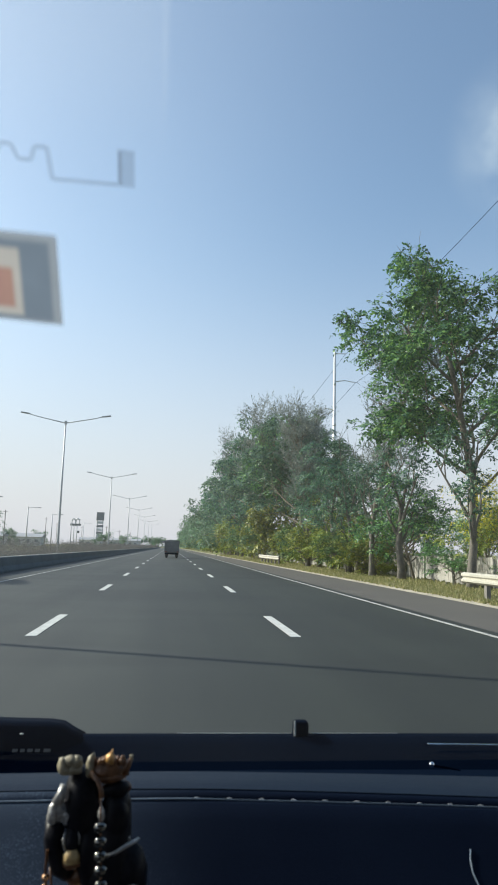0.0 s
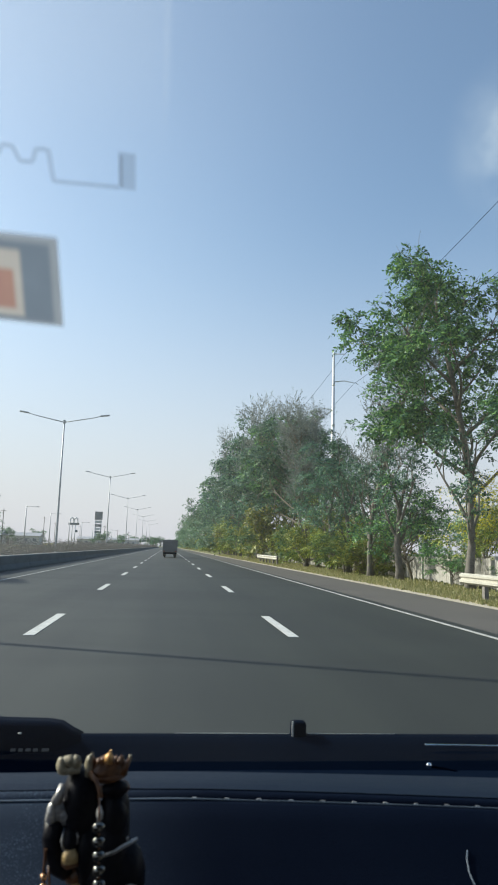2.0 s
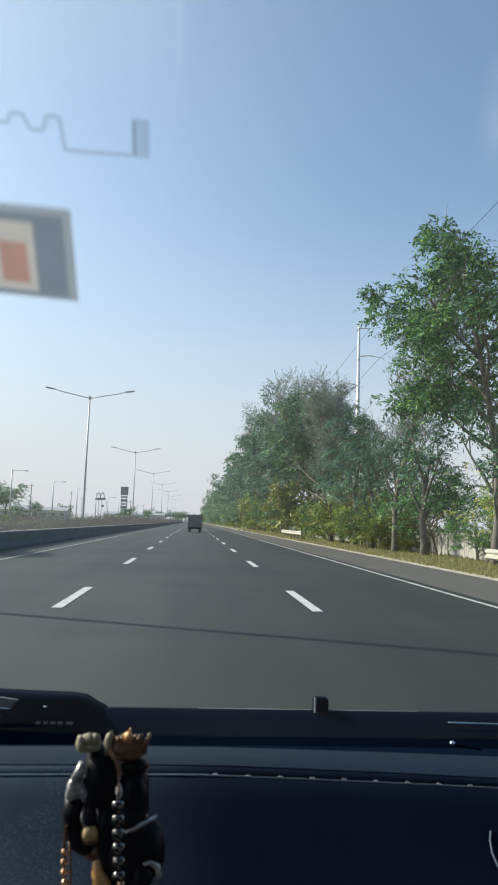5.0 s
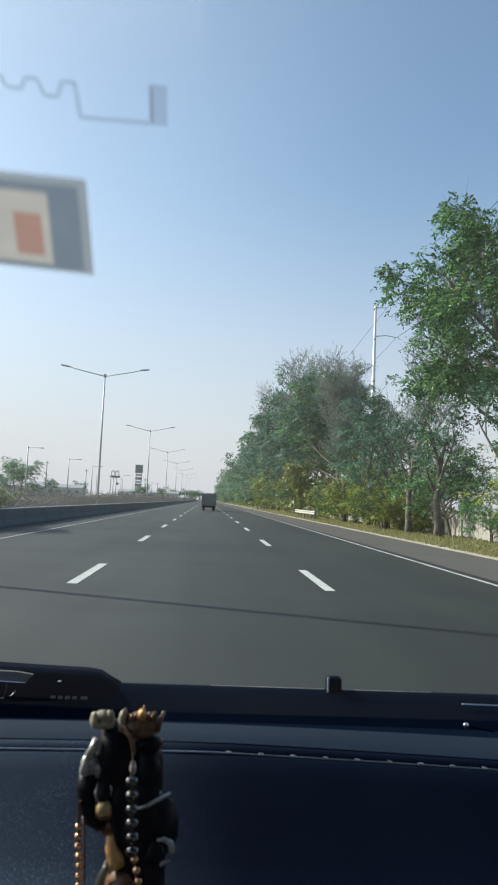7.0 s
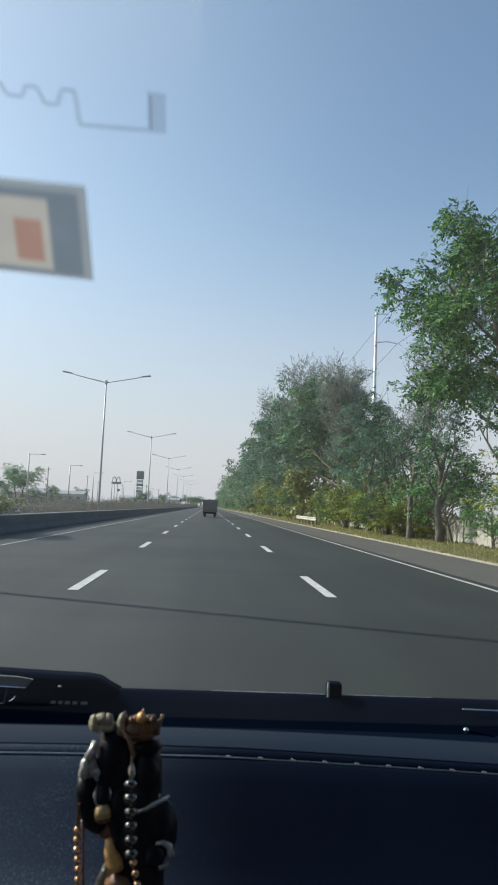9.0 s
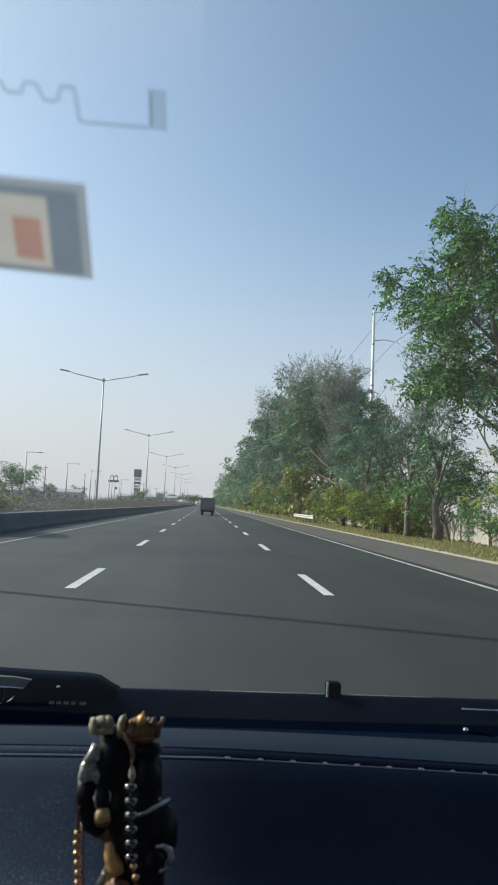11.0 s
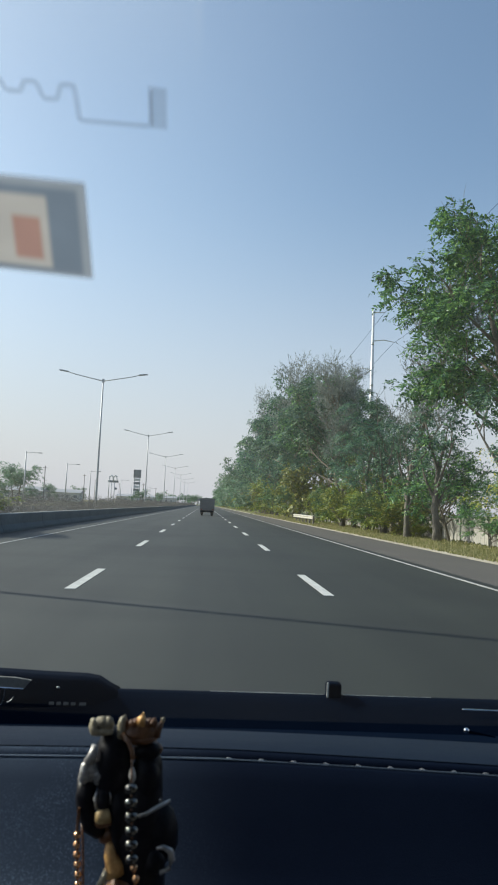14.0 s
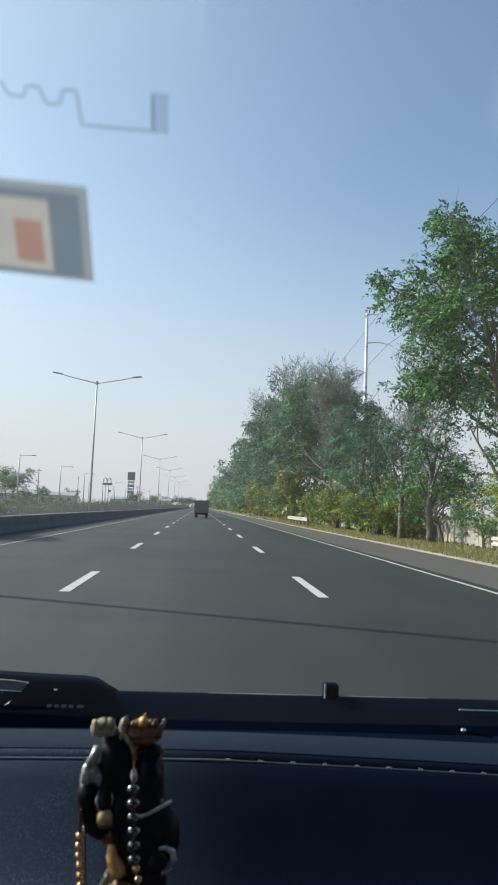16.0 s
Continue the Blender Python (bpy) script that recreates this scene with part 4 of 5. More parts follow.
midshrub = tree_thing("shrub", R(21), "thick yellow-green shrub at the edge of the verge", BARK, LEAF_C, leafy(60, 16, 7, 0.20, 0.10, radius=0.45, reach=0.4, apart=0.4), group="verge shrubs", fine=2,
                      height=3.4, trunk=0.35, limbs=10, reach=2.3, rise=0.6, subs=4, twigs=3, r0=0.07, wander=0.2)
fartree = tree_thing("tree", R(17), "rounded leafy tree in the far roadside row", BARK, LEAF_FAR, leafy(60, 14, 5, 0.50, 0.25, radius=1.0, reach=0.8, apart=1.1), group="far trees", fine=2,
                     height=11.5, trunk=0.55, limbs=9, reach=4.6, rise=0.6, subs=4, twigs=3, r0=0.22)
stub = tree_thing("tree", R(18), "lopped roadside tree with bare forked limbs and small leaf tufts", BARK_PALE, LEAF_B, leafy(18, 14, 9, 0.17, 0.07, radius=0.35, reach=0.45, apart=0.5),
                  height=6.5, trunk=0.6, limbs=5, reach=2.8, rise=1.8, subs=2, twigs=1, r0=0.20, wander=0.10)
golden = tree_thing("tree", R(23), "small roadside tree hung with bright yellow blossom", BARK, LEAF_C, leafy(50, 16, 8, 0.14, 0.06, radius=0.5, reach=0.4, apart=0.5),
                    height=5.6, trunk=0.5, limbs=9, reach=1.9, rise=0.7, subs=4, twigs=3, r0=0.10)
rb = R(24)
bs = np.stack([rb.normal(0, 0.75, 150), rb.normal(0, 0.75, 150), rb.uniform(2.0, 5.6, 150)], 1)
link_mesh("blossom", leaves_about(rb, bs, 22, 0.12, 0.09, 0.07, droop=0.8, flat=1.6, name="blossom"), FLOWER, golden, "hanging clusters of yellow blossom")

# each row: the tree, x, y, turn, size, height; the first of a kind stands where it was built
planted = set()
for src, *m in ((dense, 12.7, 27.5, 20, 0.95, 1.12), (wispy, 10.9, 38.5, 0, 1.0, 0.98), (dense2, 11.6, 58.5, 95, 1.0, 0.95), (frond, 11.8, 43, 200, 0.85, 0.95),
                (dense, 12.2, 74, 310, 1.05, 1.15), (midwispy, 10.8, 84, 250, 1.05, 1.15), (midtree, 10.7, 79, 200, 0.95, 1.0), (midtree, 10.8, 92, 60, 1.15, 1.2),
                (midtree, 10.6, 102, 30, 1.1, 1.15), (midwispy, 10.6, 112, 0, 1.1, 1.1), (midtree, 10.8, 122, 200, 1.1, 1.15), (fartree, 12, 142, 0, 1.15, 1.2),
                (sparse, 14.6, 47, 75, 0.9, 1.0), (sparse, 14.5, 66, 190, 0.9, 1.0), (wispy, 10.6, 49, 140, 0.95, 0.84), (wispy, 11.3, 67, 60, 1.05, 0.95),
                (stub, 10.7, 31.5, 0, 1.0, 1.0), (stub, 10.5, 44.5, 120, 1.1, 1.0), (stub, 11.2, 25.0, 220, 0.95, 1.1), (stub, 12.9, 21.5, 70, 1.0, 1.1), (stub, 10.2, 34.5, 300, 0.85, 1.1), (stub, 10.4, 39.8, 170, 0.8, 1.2), (stub, 10.1, 50.5, 30, 0.95, 1.2),
                (golden, 12.5, 26.3, 30, 0.8, 1.0), (shrub, 10.9, 36, 0, 0.8, 0.85), (shrub2, 11.6, 27.5, 0, 0.55, 0.8), (midshrub, 10.8, 70, 110, 1.4, 1.2),
                (shrub, 10.8, 40.5, 90, 0.85, 1.0), (shrub, 11.8, 48, 200, 1.25, 1.1), (shrub2, 10.2, 51.5, 40, 0.9, 0.9), (shrub, 11.6, 57, 300, 1.15, 0.95),
                (shrub2, 11.8, 33, 130, 1.2, 1.0), (shrub2, 11.6, 21.0, 250, 0.5, 0.7), (midshrub, 11.1, 63, 20, 0.9, 0.9), (shrub2, 10.2, 77, 80, 1.0, 1.2),
                (midshrub, 10.4, 86, 220, 1.3, 1.1), (shrub2, 10.0, 96, 100, 1.1, 1.1), (midshrub, 10.5, 106, 150, 1.4, 1.2), (midshrub, 10.2, 118, 50, 1.2, 1.2),
                (shrub, 14.2, 23, 60, 0.6, 0.6), (shrub2, 9.9, 38.5, 10, 0.75, 0.8),
                (midshrub, -9.6, 24.5, 250, 1.0, 0.75), (midshrub, -9.2, 29.0, 60, 0.7, 0.6)):
    set_at(copy_thing(src, Matrix()) if src in planted else src, *m)
    planted.add(src)
rr = R(30)
y = 134.0
while y < 620:
    set_at(copy_thing(fartree, Matrix()), 12.2 + rr.uniform(-1, 2.5), y, rr.uniform(0, 360), rr.uniform(0.95, 1.25), rr.uniform(0.95, 1.2))
    if rr.random() < 0.6:
        set_at(copy_thing(midshrub, Matrix()), 10.6 + rr.uniform(0, 1), y + 4, rr.uniform(0, 360), rr.uniform(1.1, 1.5))
    y += 10 + 0.02 * (y - 140)
# trees far back over the fields and beyond the other carriageway
for x, y, s in ((34, 95, .7), (45, 130, .8), (60, 120, .9), (38, 170, .8), (75, 170, 1.0), (52, 210, .9), (30, 230, .8), (95, 200, 1.1),
                (-50, 190, 1.05), (-56, 206, 1.0), (-62, 196, .8), (-27.5, 300, .7), (-66, 300, .7), (-75, 420, .9), (-50, 520, .8), (-33, 500, .8), (-30, 610, .8), (-80, 250, .8), (-14, 700, .9), (-20, 720, 1.0), (-27, 690, 1.0), (-12, 800, 1.0), (-18, 780, .9), (-36, 740, 1.0), (-44, 660, .9), (9.5, 820, 1.0), (16, 700, 1.0), (13, 760, 1.0), (-10, 980, 1.2), (0, 1020, 1.0), (6, 1000, 1.1), (-20, 1000, 1.2)):
    set_at(copy_thing(fartree, Matrix()), x, y, rr.uniform(0, 360), s, rr.uniform(0.85, 1.1))


# ---- plank fence under the trees ----
fence = thing("fence", "weathered pale plank fence behind the roadside trees", "fence", 12.0, 18)
bm = box(0, 0, 0.55, 0.12, 0.12, 1.4, 0.01)
pm = bpy.data.meshes.new("post"); bm.to_mesh(pm); bm.free(); pm.materials.append(CONCRETE)
bm = box(0, 0, 0.60, 0.03, 0.19, 1.05, 0.004)
bd = bpy.data.meshes.new("board"); bm.to_mesh(bd); bm.free(); bd.materials.append(FENCEWOOD)
fr = R(33)
for k in range(24):
    shared("post", pm, fence, pose(0.09, 2.2 * k, fr.uniform(-0.05, 0.03), fr.uniform(-1.5, 1.5), fr.uniform(-2, 2), 0))
for k in range(250):
    if fr.random() < 0.9:
        shared("board", bd, fence, pose(0, 0.208 * k, fr.uniform(-0.06, 0.05), fr.uniform(-1.5, 1.5), fr.uniform(-1, 1), 0))
part("rail", box(0.04, 26, 0.35, 0.05, 52, 0.09), FENCEWOOD, fence)
part("rail", box(0.04, 26, 0.88, 0.05, 52, 0.09), FENCEWOOD, fence)

# ---- verge grass, hedge and fallen leaves ----
g = R(40)
n = 40000
gy = 14 + 100 * g.random(n) ** 1.8
gx = 8.0 + g.gamma(1.7, 0.95, n)
c = np.stack([gx, gy, np.full(n, 0.02)], 1)
h = g.uniform(0.03, 0.10, (n, 1)) * (1 + gy[:, None] / 80)
u = unit(g.normal(0, 0.35, (n, 3)) + np.array([0, 0, 1.0])) * h
v = unit(np.cross(u, g.normal(0, 1, (n, 3)))) * 0.012 * (1 + gy[:, None] / 30)
tagged(link_mesh("verge_grass", leaf_sheet("verge_grass", c, u, v), GRASSBLADE), "short dry yellow-green grass on the verge", "grass", kind="stuff")


def hedge_spots(rg, n, x0, x1, y0, y1, h0, h1):
    t = rg.random(n) ** 1.7
    yy = y0 + (y1 - y0) * t
    xx = rg.uniform(x0, x1, n)
    top = np.array([h0 + (h1 - h0) * (0.5 + 0.9 * noise.noise((0.11 * a, 0.3 * b, 0))) for a, b in zip(yy, xx)])
    return np.stack([xx, yy, top * rg.random(n) ** 0.6], 1), yy


g = R(41)
sp, yy = hedge_spots(g, 17000, -11.4, -7.5, 14, 480, 0.75, 1.65)
per = 12
c = np.repeat(sp, per, axis=0) + g.normal(0, 0.2, (len(sp) * per, 3)) * (1, 1, 0.6)
c[:, 2] = np.abs(c[:, 2])
k = (1 + np.repeat(yy, per) / 130)[:, None]
u = unit(g.normal(0, 1, c.shape)) * 0.024 * k
v = unit(np.cross(u, g.normal(0, 1, c.shape))) * 0.0145 * k
tagged(link_mesh("median_hedge", leaf_sheet("median_hedge", c, u, v), LEAF_HEDGE), "dusty flowering hedge filling the median", "hedge", kind="stuff")
tagged(part("median_bed", strip(-11.95, -7.20, ROAD_Y0, ROAD_Y1, 0.06, 0.3), SOIL), "raised soil bed of the median", "median", kind="structure")

# ---- small covered truck ahead ----
truck = thing("truck", "small dark grey covered truck ahead in the same lane", "truck", 0.25, 78)
truck.scale = (0.94, 0.94, 0.94)
part("cargo_box", box(0, 1.6, 1.26, 1.72, 3.0, 1.33, 0.04), TRUCKGREY, truck)
part("canopy", sweep([(0.05, 1.90), (0.05, 2.02), (3.1, 2.04), (3.1, 1.90)], [-0.90, -0.6, 0, 0.6, 0.90], lambda x: (0, 0.09 * (1 - (x / 0.9) ** 2))), TRUCKGREY, truck)
part("tailgate", box(0, 0.06, 0.98, 1.62, 0.07, 0.52, 0.015), TRUCKGREY, truck, "ribbed grey tailgate")
part("cab", box(0, 3.9, 1.15, 1.66, 1.5, 1.45, 0.12), TRUCKGREY, truck)
part("chassis", box(0, 2.2, 0.52, 1.1, 4.3, 0.22, 0.02), BLACK, truck)
part("bumper", box(0, 0.0, 0.52, 1.6, 0.12, 0.20, 0.03), BLACK, truck)
for s in (-1, 1):
    part("mud_flap", box(s * 0.60, 0.36, 0.40, 0.36, 0.02, 0.50, 0.005), RUBBER, truck)
    part("corner_post", box(s * 0.83, 0.08, 1.30, 0.07, 0.07, 1.30, 0.01), TRUCKGREY, truck)
for s in (-1, 1):
    part("tail_lamp", box(s * 0.68, 0.0, 0.74, 0.16, 0.06, 0.12, 0.015), TRUCKRED, truck, "red tail lamp")
    for yy in (0.75, 3.7):
        w = part("wheel", add_tube(bmesh.new(), [(s * 0.60 - 0.10, yy, 0.31), (s * 0.60 + 0.10, yy, 0.31)], 0.31, 20), RUBBER, truck, smooth=False)

# ---- the car that carries the view ----
car = thing("car", "dark car standing in its lane, seen from the cabin", "car", 0, 0, 0)
xs = [-0.74 + 1.56 * k / 26 for k in range(27)]
bow = lambda x: (-0.030 * ((x - 0.05) / 0.8) ** 2, 0.002 - 0.030 * max(0, x - 0.02) - 0.006 * (x / 0.7) ** 2)
flat = lambda x: (-0.03 * ((x - 0.05) / 0.8) ** 2, 0.0)

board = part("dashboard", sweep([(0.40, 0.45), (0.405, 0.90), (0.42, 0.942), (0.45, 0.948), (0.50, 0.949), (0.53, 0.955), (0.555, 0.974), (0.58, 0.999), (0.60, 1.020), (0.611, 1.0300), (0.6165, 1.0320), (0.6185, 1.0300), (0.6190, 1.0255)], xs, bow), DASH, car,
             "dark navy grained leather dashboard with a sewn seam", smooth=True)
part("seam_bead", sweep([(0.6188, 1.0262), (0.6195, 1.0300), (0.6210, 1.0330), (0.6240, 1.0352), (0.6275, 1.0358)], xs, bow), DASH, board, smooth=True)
pad = sweep([(0.6275, 1.0366), (0.64, 1.0369), (0.66, 1.0348), (0.70, 1.0268), (0.74, 1.0168), (0.77, 1.0084), (0.783, 1.002), (0.792, 0.992), (0.797, 0.973)], xs, lambda x: (bow(x)[0], bow(x)[1] * 0.6))
for v in pad.verts:
    # its front edge follows the seam, its back edge runs straighter
    v.co.z += 0.4 * bow(v.co.x)[1] * max(0.0, 1 - (v.co.y - bow(v.co.x)[0] - 0.6275) / 0.10)
part("top_pad", pad, DASHPAD, board, "blue-grey matt top pad", smooth=True)
part("rear_panel", sweep([(0.795, 0.978), (0.80, 0.975), (0.86, 0.972), (0.91, 0.968), (0.93, 0.955)], xs, flat), BLACK, board, smooth=True)
# the seam's lit edge, added as a thin pale tube that tapers to the right
pxs = [-0.34 + 1.10 * k / 80 for k in range(81)]
part("seam_highlight", add_tube(bmesh.new(), [(x, 0.6150 + bow(x)[0], 1.0322 + bow(x)[1]) for x in pxs], [0.0010 if x < 0.0 else max(0.00045, 0.0010 - 0.008 * x) for x in pxs], 6), HIGHLIGHT_CORD, board, "pale blue-grey highlight along the seam", smooth=True)
# stitches along the seam
bm = bmesh.new()
add_tube(bm, [(-0.0024, 0.0, -0.0002), (-0.0013, 0.0003, 0.0004), (0.0013, 0.0003, 0.0004), (0.0024, 0, -0.0002)], [0.0002, 0.00042, 0.00042, 0.0002], 6)
sm = bpy.data.meshes.new("stitch"); bm.to_mesh(sm); bm.free(); sm.materials.append(THREAD)
for k in range(28):
    x = 0.031 + 0.0281 * k
    dy, dz = bow(x)
    shared("stitch", sm, board, pose(x, 0.6170 + dy, 1.0322 + dz, 0, 7, -4))

cowl = part("cowl_panel", sweep([(0.925, 0.955), (0.94, 0.966), (0.962, 0.984), (0.975, 0.9915), (0.985, 0.993), (1.0, 0.990), (1.05, 0.955), (1.06, 0.90)], xs, lambda x: (0, -0.002 * x)), BLACK, car,
            "black plastic cowl at the foot of the windscreen", smooth=True)
bm = bmesh.new()
prof = [(-0.42, 1.023, 0.960), (-0.26, 1.0158, 0.965), (-0.203, 1.0130, 0.968), (-0.150, 1.0112, 0.970), (-0.132, 1.0082, 0.971), (-0.118, 0.9990, 0.973), (-0.105, 0.992, 0.975)]
rows = []
for x, top, y in prof:
    rows.append([bm.verts.new(p) for p in ((x, y - 0.02, 0.962), (x, y - 0.008, top - 0.004), (x, y, top), (x, y + 0.025, top), (x, y + 0.04, 0.962))])
for a, b in zip(rows, rows[1:]):
    for k in range(4):
        bm.faces.new((a[k], b[k], b[k + 1], a[k + 1]))
bm.faces.new(rows[0]); bm.faces.new(rows[-1][::-1])
bmesh.ops.recalc_face_normals(bm, faces=bm.faces[:])
part("wiper_cover", bm, BLACK, cowl, "raised black wiper cover", smooth=True)
# grey plate added where the road shows through the gap under the arm
bm = bmesh.new()
ends = [[bm.verts.new((x, y, z)) for x, z in ((-0.310, 1.0055), (-0.221, 1.0035), (-0.2125, 1.0140), (-0.232, 1.0168), (-0.310, 1.0195))] for y in (0.935, 0.939)]
bm.faces.new(ends[0]); bm.faces.new(ends[1][::-1])
for k in range(5):
    bm.faces.new((ends[0][k], ends[0][k - 1], ends[1][k - 1], ends[1][k]))
bmesh.ops.recalc_face_normals(bm, faces=bm.faces[:])
part("wiper_slot", bm, DULLGREY, cowl, "dull grey plate standing in for the gap under the wiper arm")
part("pale_dot", add_ball(bmesh.new(), (-0.1815, 0.9560, 1.0010), (0.0026, 0.0015, 0.0012), 0, 8, 6), BRIGHTMARK, cowl, "tiny pale dot")
part("wiper_clip", add_tube(bmesh.new(), [(-0.310, 0.934, 1.0052), (-0.243, 0.934, 1.0042), (-0.221, 0.934, 1.0034)], [0.0008, 0.0009, 0.0006], 6), CHROME, cowl, "thin chrome edge of the wiper arm")
part("wiper_clip", add_tube(bmesh.new(), [(-0.244, 0.933, 1.0040), (-0.2445, 0.933, 0.996), (-0.247, 0.933, 0.984), (-0.262, 0.933, 0.982)], [0.0009, 0.0010, 0.0009, 0.0006], 6), CHROME, cowl, "thin chrome bracket")
part("wiper_clip", add_tube(bmesh.new(), [(-0.2405, 0.933, 0.9865), (-0.236, 0.933, 0.9885), (-0.233, 0.933, 0.9920), (-0.2322, 0.933, 0.9945)], [0.0004, 0.0010, 0.0010, 0.0005], 6), CHROME, cowl, "small chrome hook")
nz = part("washer_nozzle", box(0.191, 0.985, 0.9992, 0.021, 0.018, 0.023, 0.004), BLACK, car, "small upright black washer nozzle")
# sunlit edge of the nozzle, painted on as a pale strip
part("nozzle_edge", box(0.1815, 0.9755, 1.002, 0.0026, 0.002, 0.020, 0.0005), BRIGHTMARK, nz, "bright sunlit edge")
part("trim_strip", box(0.442, 0.930, 0.9915, 0.176, 0.004, 0.0025, 0.001, Matrix.Rotation(0.02, 4, "Y")), CHROME, car, "thin chrome trim strip")
part("trim_clip", add_ball(bmesh.new(), (0.329, 0.85, 0.9905), (0.0035, 0.003, 0.0035)), CHROME, car, "tiny bright clip")
part("clip_arm", add_tube(bmesh.new(), [(0.331, 0.852, 0.989), (0.345, 0.856, 0.986), (0.37, 0.862, 0.980)], [0.002, 0.0018, 0.001], 6), BLACK, car)
# highlight along the cowl's rim, added as thin pale tubes
part("edge_strip", add_tube(bmesh.new(), [(0.02, 0.9850, 0.9938), (0.10, 0.9850, 0.9936), (0.178, 0.9850, 0.9934)], [0.0004, 0.0008, 0.0004], 6), BRIGHTMARK, cowl, "pale highlight along the cowl edge")
part("edge_strip", add_tube(bmesh.new(), [(0.205, 0.9850, 0.9933), (0.33, 0.9850, 0.9931)], [0.0006, 0.0003], 6), BRIGHTMARK, cowl, "pale highlight along the cowl edge")
# unreadable print on the cowl: plain bars
lx = -0.187
for w, gap in ((0.0060, 0.0036), (0.0052, 0.0036), (0.0060, 0.0034), (0.0056, 0.0050), (0.0085, 0.0)):
    part("print_bar", box(lx + w / 2, 0.9310, 0.9872, w, 0.001, 0.0040, 0, Matrix.Rotation(radians(-40), 4, "X")), PRINT, cowl)
    lx += w + gap

# windscreen and the shell of the cabin
wy0, wz0, wy1, wz1 = 1.05, 0.88, 0.20, 1.592
bm = bmesh.new()
quad = [bm.verts.new(p) for p in ((-0.74, wy0, wz0), (0.82, wy0, wz0), (0.72, wy1, wz1), (-0.62, wy1, wz1))]
bm.faces.new(quad)
glass = part("windscreen", bm, GLASS, car, "clear slightly dusty windscreen")
glass.visible_shadow = False
for s, xb, xt in ((-1, -0.78, -0.65), (1, 0.86, 0.75)):
    part("pillar", add_tube(bmesh.new(), [(xb, wy0 + 0.02, wz0 - 0.05), ((xb + xt) / 2, (wy0 + wy1) / 2, (wz0 + wz1) / 2 + 0.02), (xt, wy1, wz1 + 0.01)], 0.045, 10), LINING, car, smooth=True)
part("roof", sweep([(0.21, 1.590), (0.10, 1.625), (-0.4, 1.66), (-1.2, 1.64), (-2.0, 1.56)], [-0.68, -0.3, 0.04, 0.4, 0.78], lambda x: (0, -0.05 * ((x - 0.05) / 0.7) ** 2)), LINING, car, smooth=True)
part("roof_skin", sweep([(0.21, 1.615), (0.10, 1.65), (-0.4, 1.685), (-1.2, 1.665), (-2.05, 1.58)], [-0.70, -0.3, 0.04, 0.4, 0.80], lambda x: (0, -0.05 * ((x - 0.05) / 0.7) ** 2)), CARPAINT, car, smooth=True)
part("floor_pan", box(0.04, -0.5, 0.30, 1.55, 3.2, 0.06, 0.02), LINING, car)
part("firewall", box(0.04, 1.03, 0.62, 1.5, 0.04, 0.6, 0.01), BLACK, car)
for s, xx in ((-1, -0.80), (1, 0.88)):
    d = part("door", box(xx, -0.35, 0.66, 0.07, 2.3, 0.68, 0.03), CARPAINT, car)
    part("door_card", box(xx - s * 0.045, -0.35, 0.64, 0.02, 2.2, 0.6, 0.01), LINING, d)
    part("rear_side", box(xx, -1.75, 0.95, 0.07, 0.5, 1.25, 0.03), CARPAINT, car)
    part("fender", box(xx - s * 0.02, 1.45, 0.46, 0.10, 0.9, 0.40, 0.04), CARPAINT, car)
# unseen pane, added to keep light off the right of the dashboard
part("light_block_pane", box(0.83, -0.45, 1.27, 0.006, 1.6, 0.56, 0), DARKPANE, car, "unseen dark pane that keeps out light from the right")
part("tail_panel", box(0.04, -2.02, 0.85, 1.6, 0.06, 1.1, 0.03), CARPAINT, car)
part("hood", sweep([(1.06, 0.925), (1.2, 0.905), (1.5, 0.845), (1.75, 0.77), (1.92, 0.66), (1.96, 0.45)], [-0.78, -0.5, -0.2, 0.04, 0.3, 0.6, 0.86], lambda x: (-0.1 * ((x - 0.04) / 0.8) ** 2, -0.03 * ((x - 0.04) / 0.8) ** 2)), CARPAINT, car, smooth=True)
for xx in (-0.70, 0.78):
    for yy in (1.25, -1.35):
        w = part("wheel", add_tube(bmesh.new(), [(xx - 0.1, yy, 0.31), (xx - 0.08, yy, 0.31), (xx + 0.08, yy, 0.31), (xx + 0.1, yy, 0.31)], [0.28, 0.31, 0.31, 0.28], 28), RUBBER, car)
        part("rim", add_tube(bmesh.new(), [(xx - 0.105, yy, 0.31), (xx + 0.105, yy, 0.31)], 0.19, 20), STEEL, w)

loose = [(0.2607, 0.585, 1.0013), (0.2580, 0.580, 0.9960), (0.2568, 0.573, 0.9889), (0.2586, 0.566, 0.9819), (0.2630, 0.559, 0.9749)]
tagged(part("cord", add_tube(bmesh.new(), loose, 0.0006, 6), HIGHLIGHT_CORD, smooth=True), "thin pale cord lying on the dashboard", "cord")

# ---- toll tag and its antenna on the windscreen ----
nrm = Vector((0, -(wz1 - wz0), -(wy0 - wy1))).normalized()


def on_glass(x, z, lift=0.003):
    y = wy0 - (z - wz0) * (wy0 - wy1) / (wz1 - wz0)
    return Vector((x, y, z)) + nrm * lift


def film_quad(name, corners, material, lift, parent=None, label=""):
    """A thin rectangle of film on the pane, with UVs from corner to corner; corners are (x, z)."""
    bm = bmesh.new()
    uvl = bm.loops.layers.uv.new("UVMap")
    vs = [bm.verts.new(on_glass(x, z, lift)) for x, z in corners]
    f = bm.faces.new(vs)
    for lp, uv in zip(f.loops, ((0, 0), (1, 0), (1, 1), (0, 1))):
        lp[uvl].uv = uv
    return part(name, bm, material, parent, label)


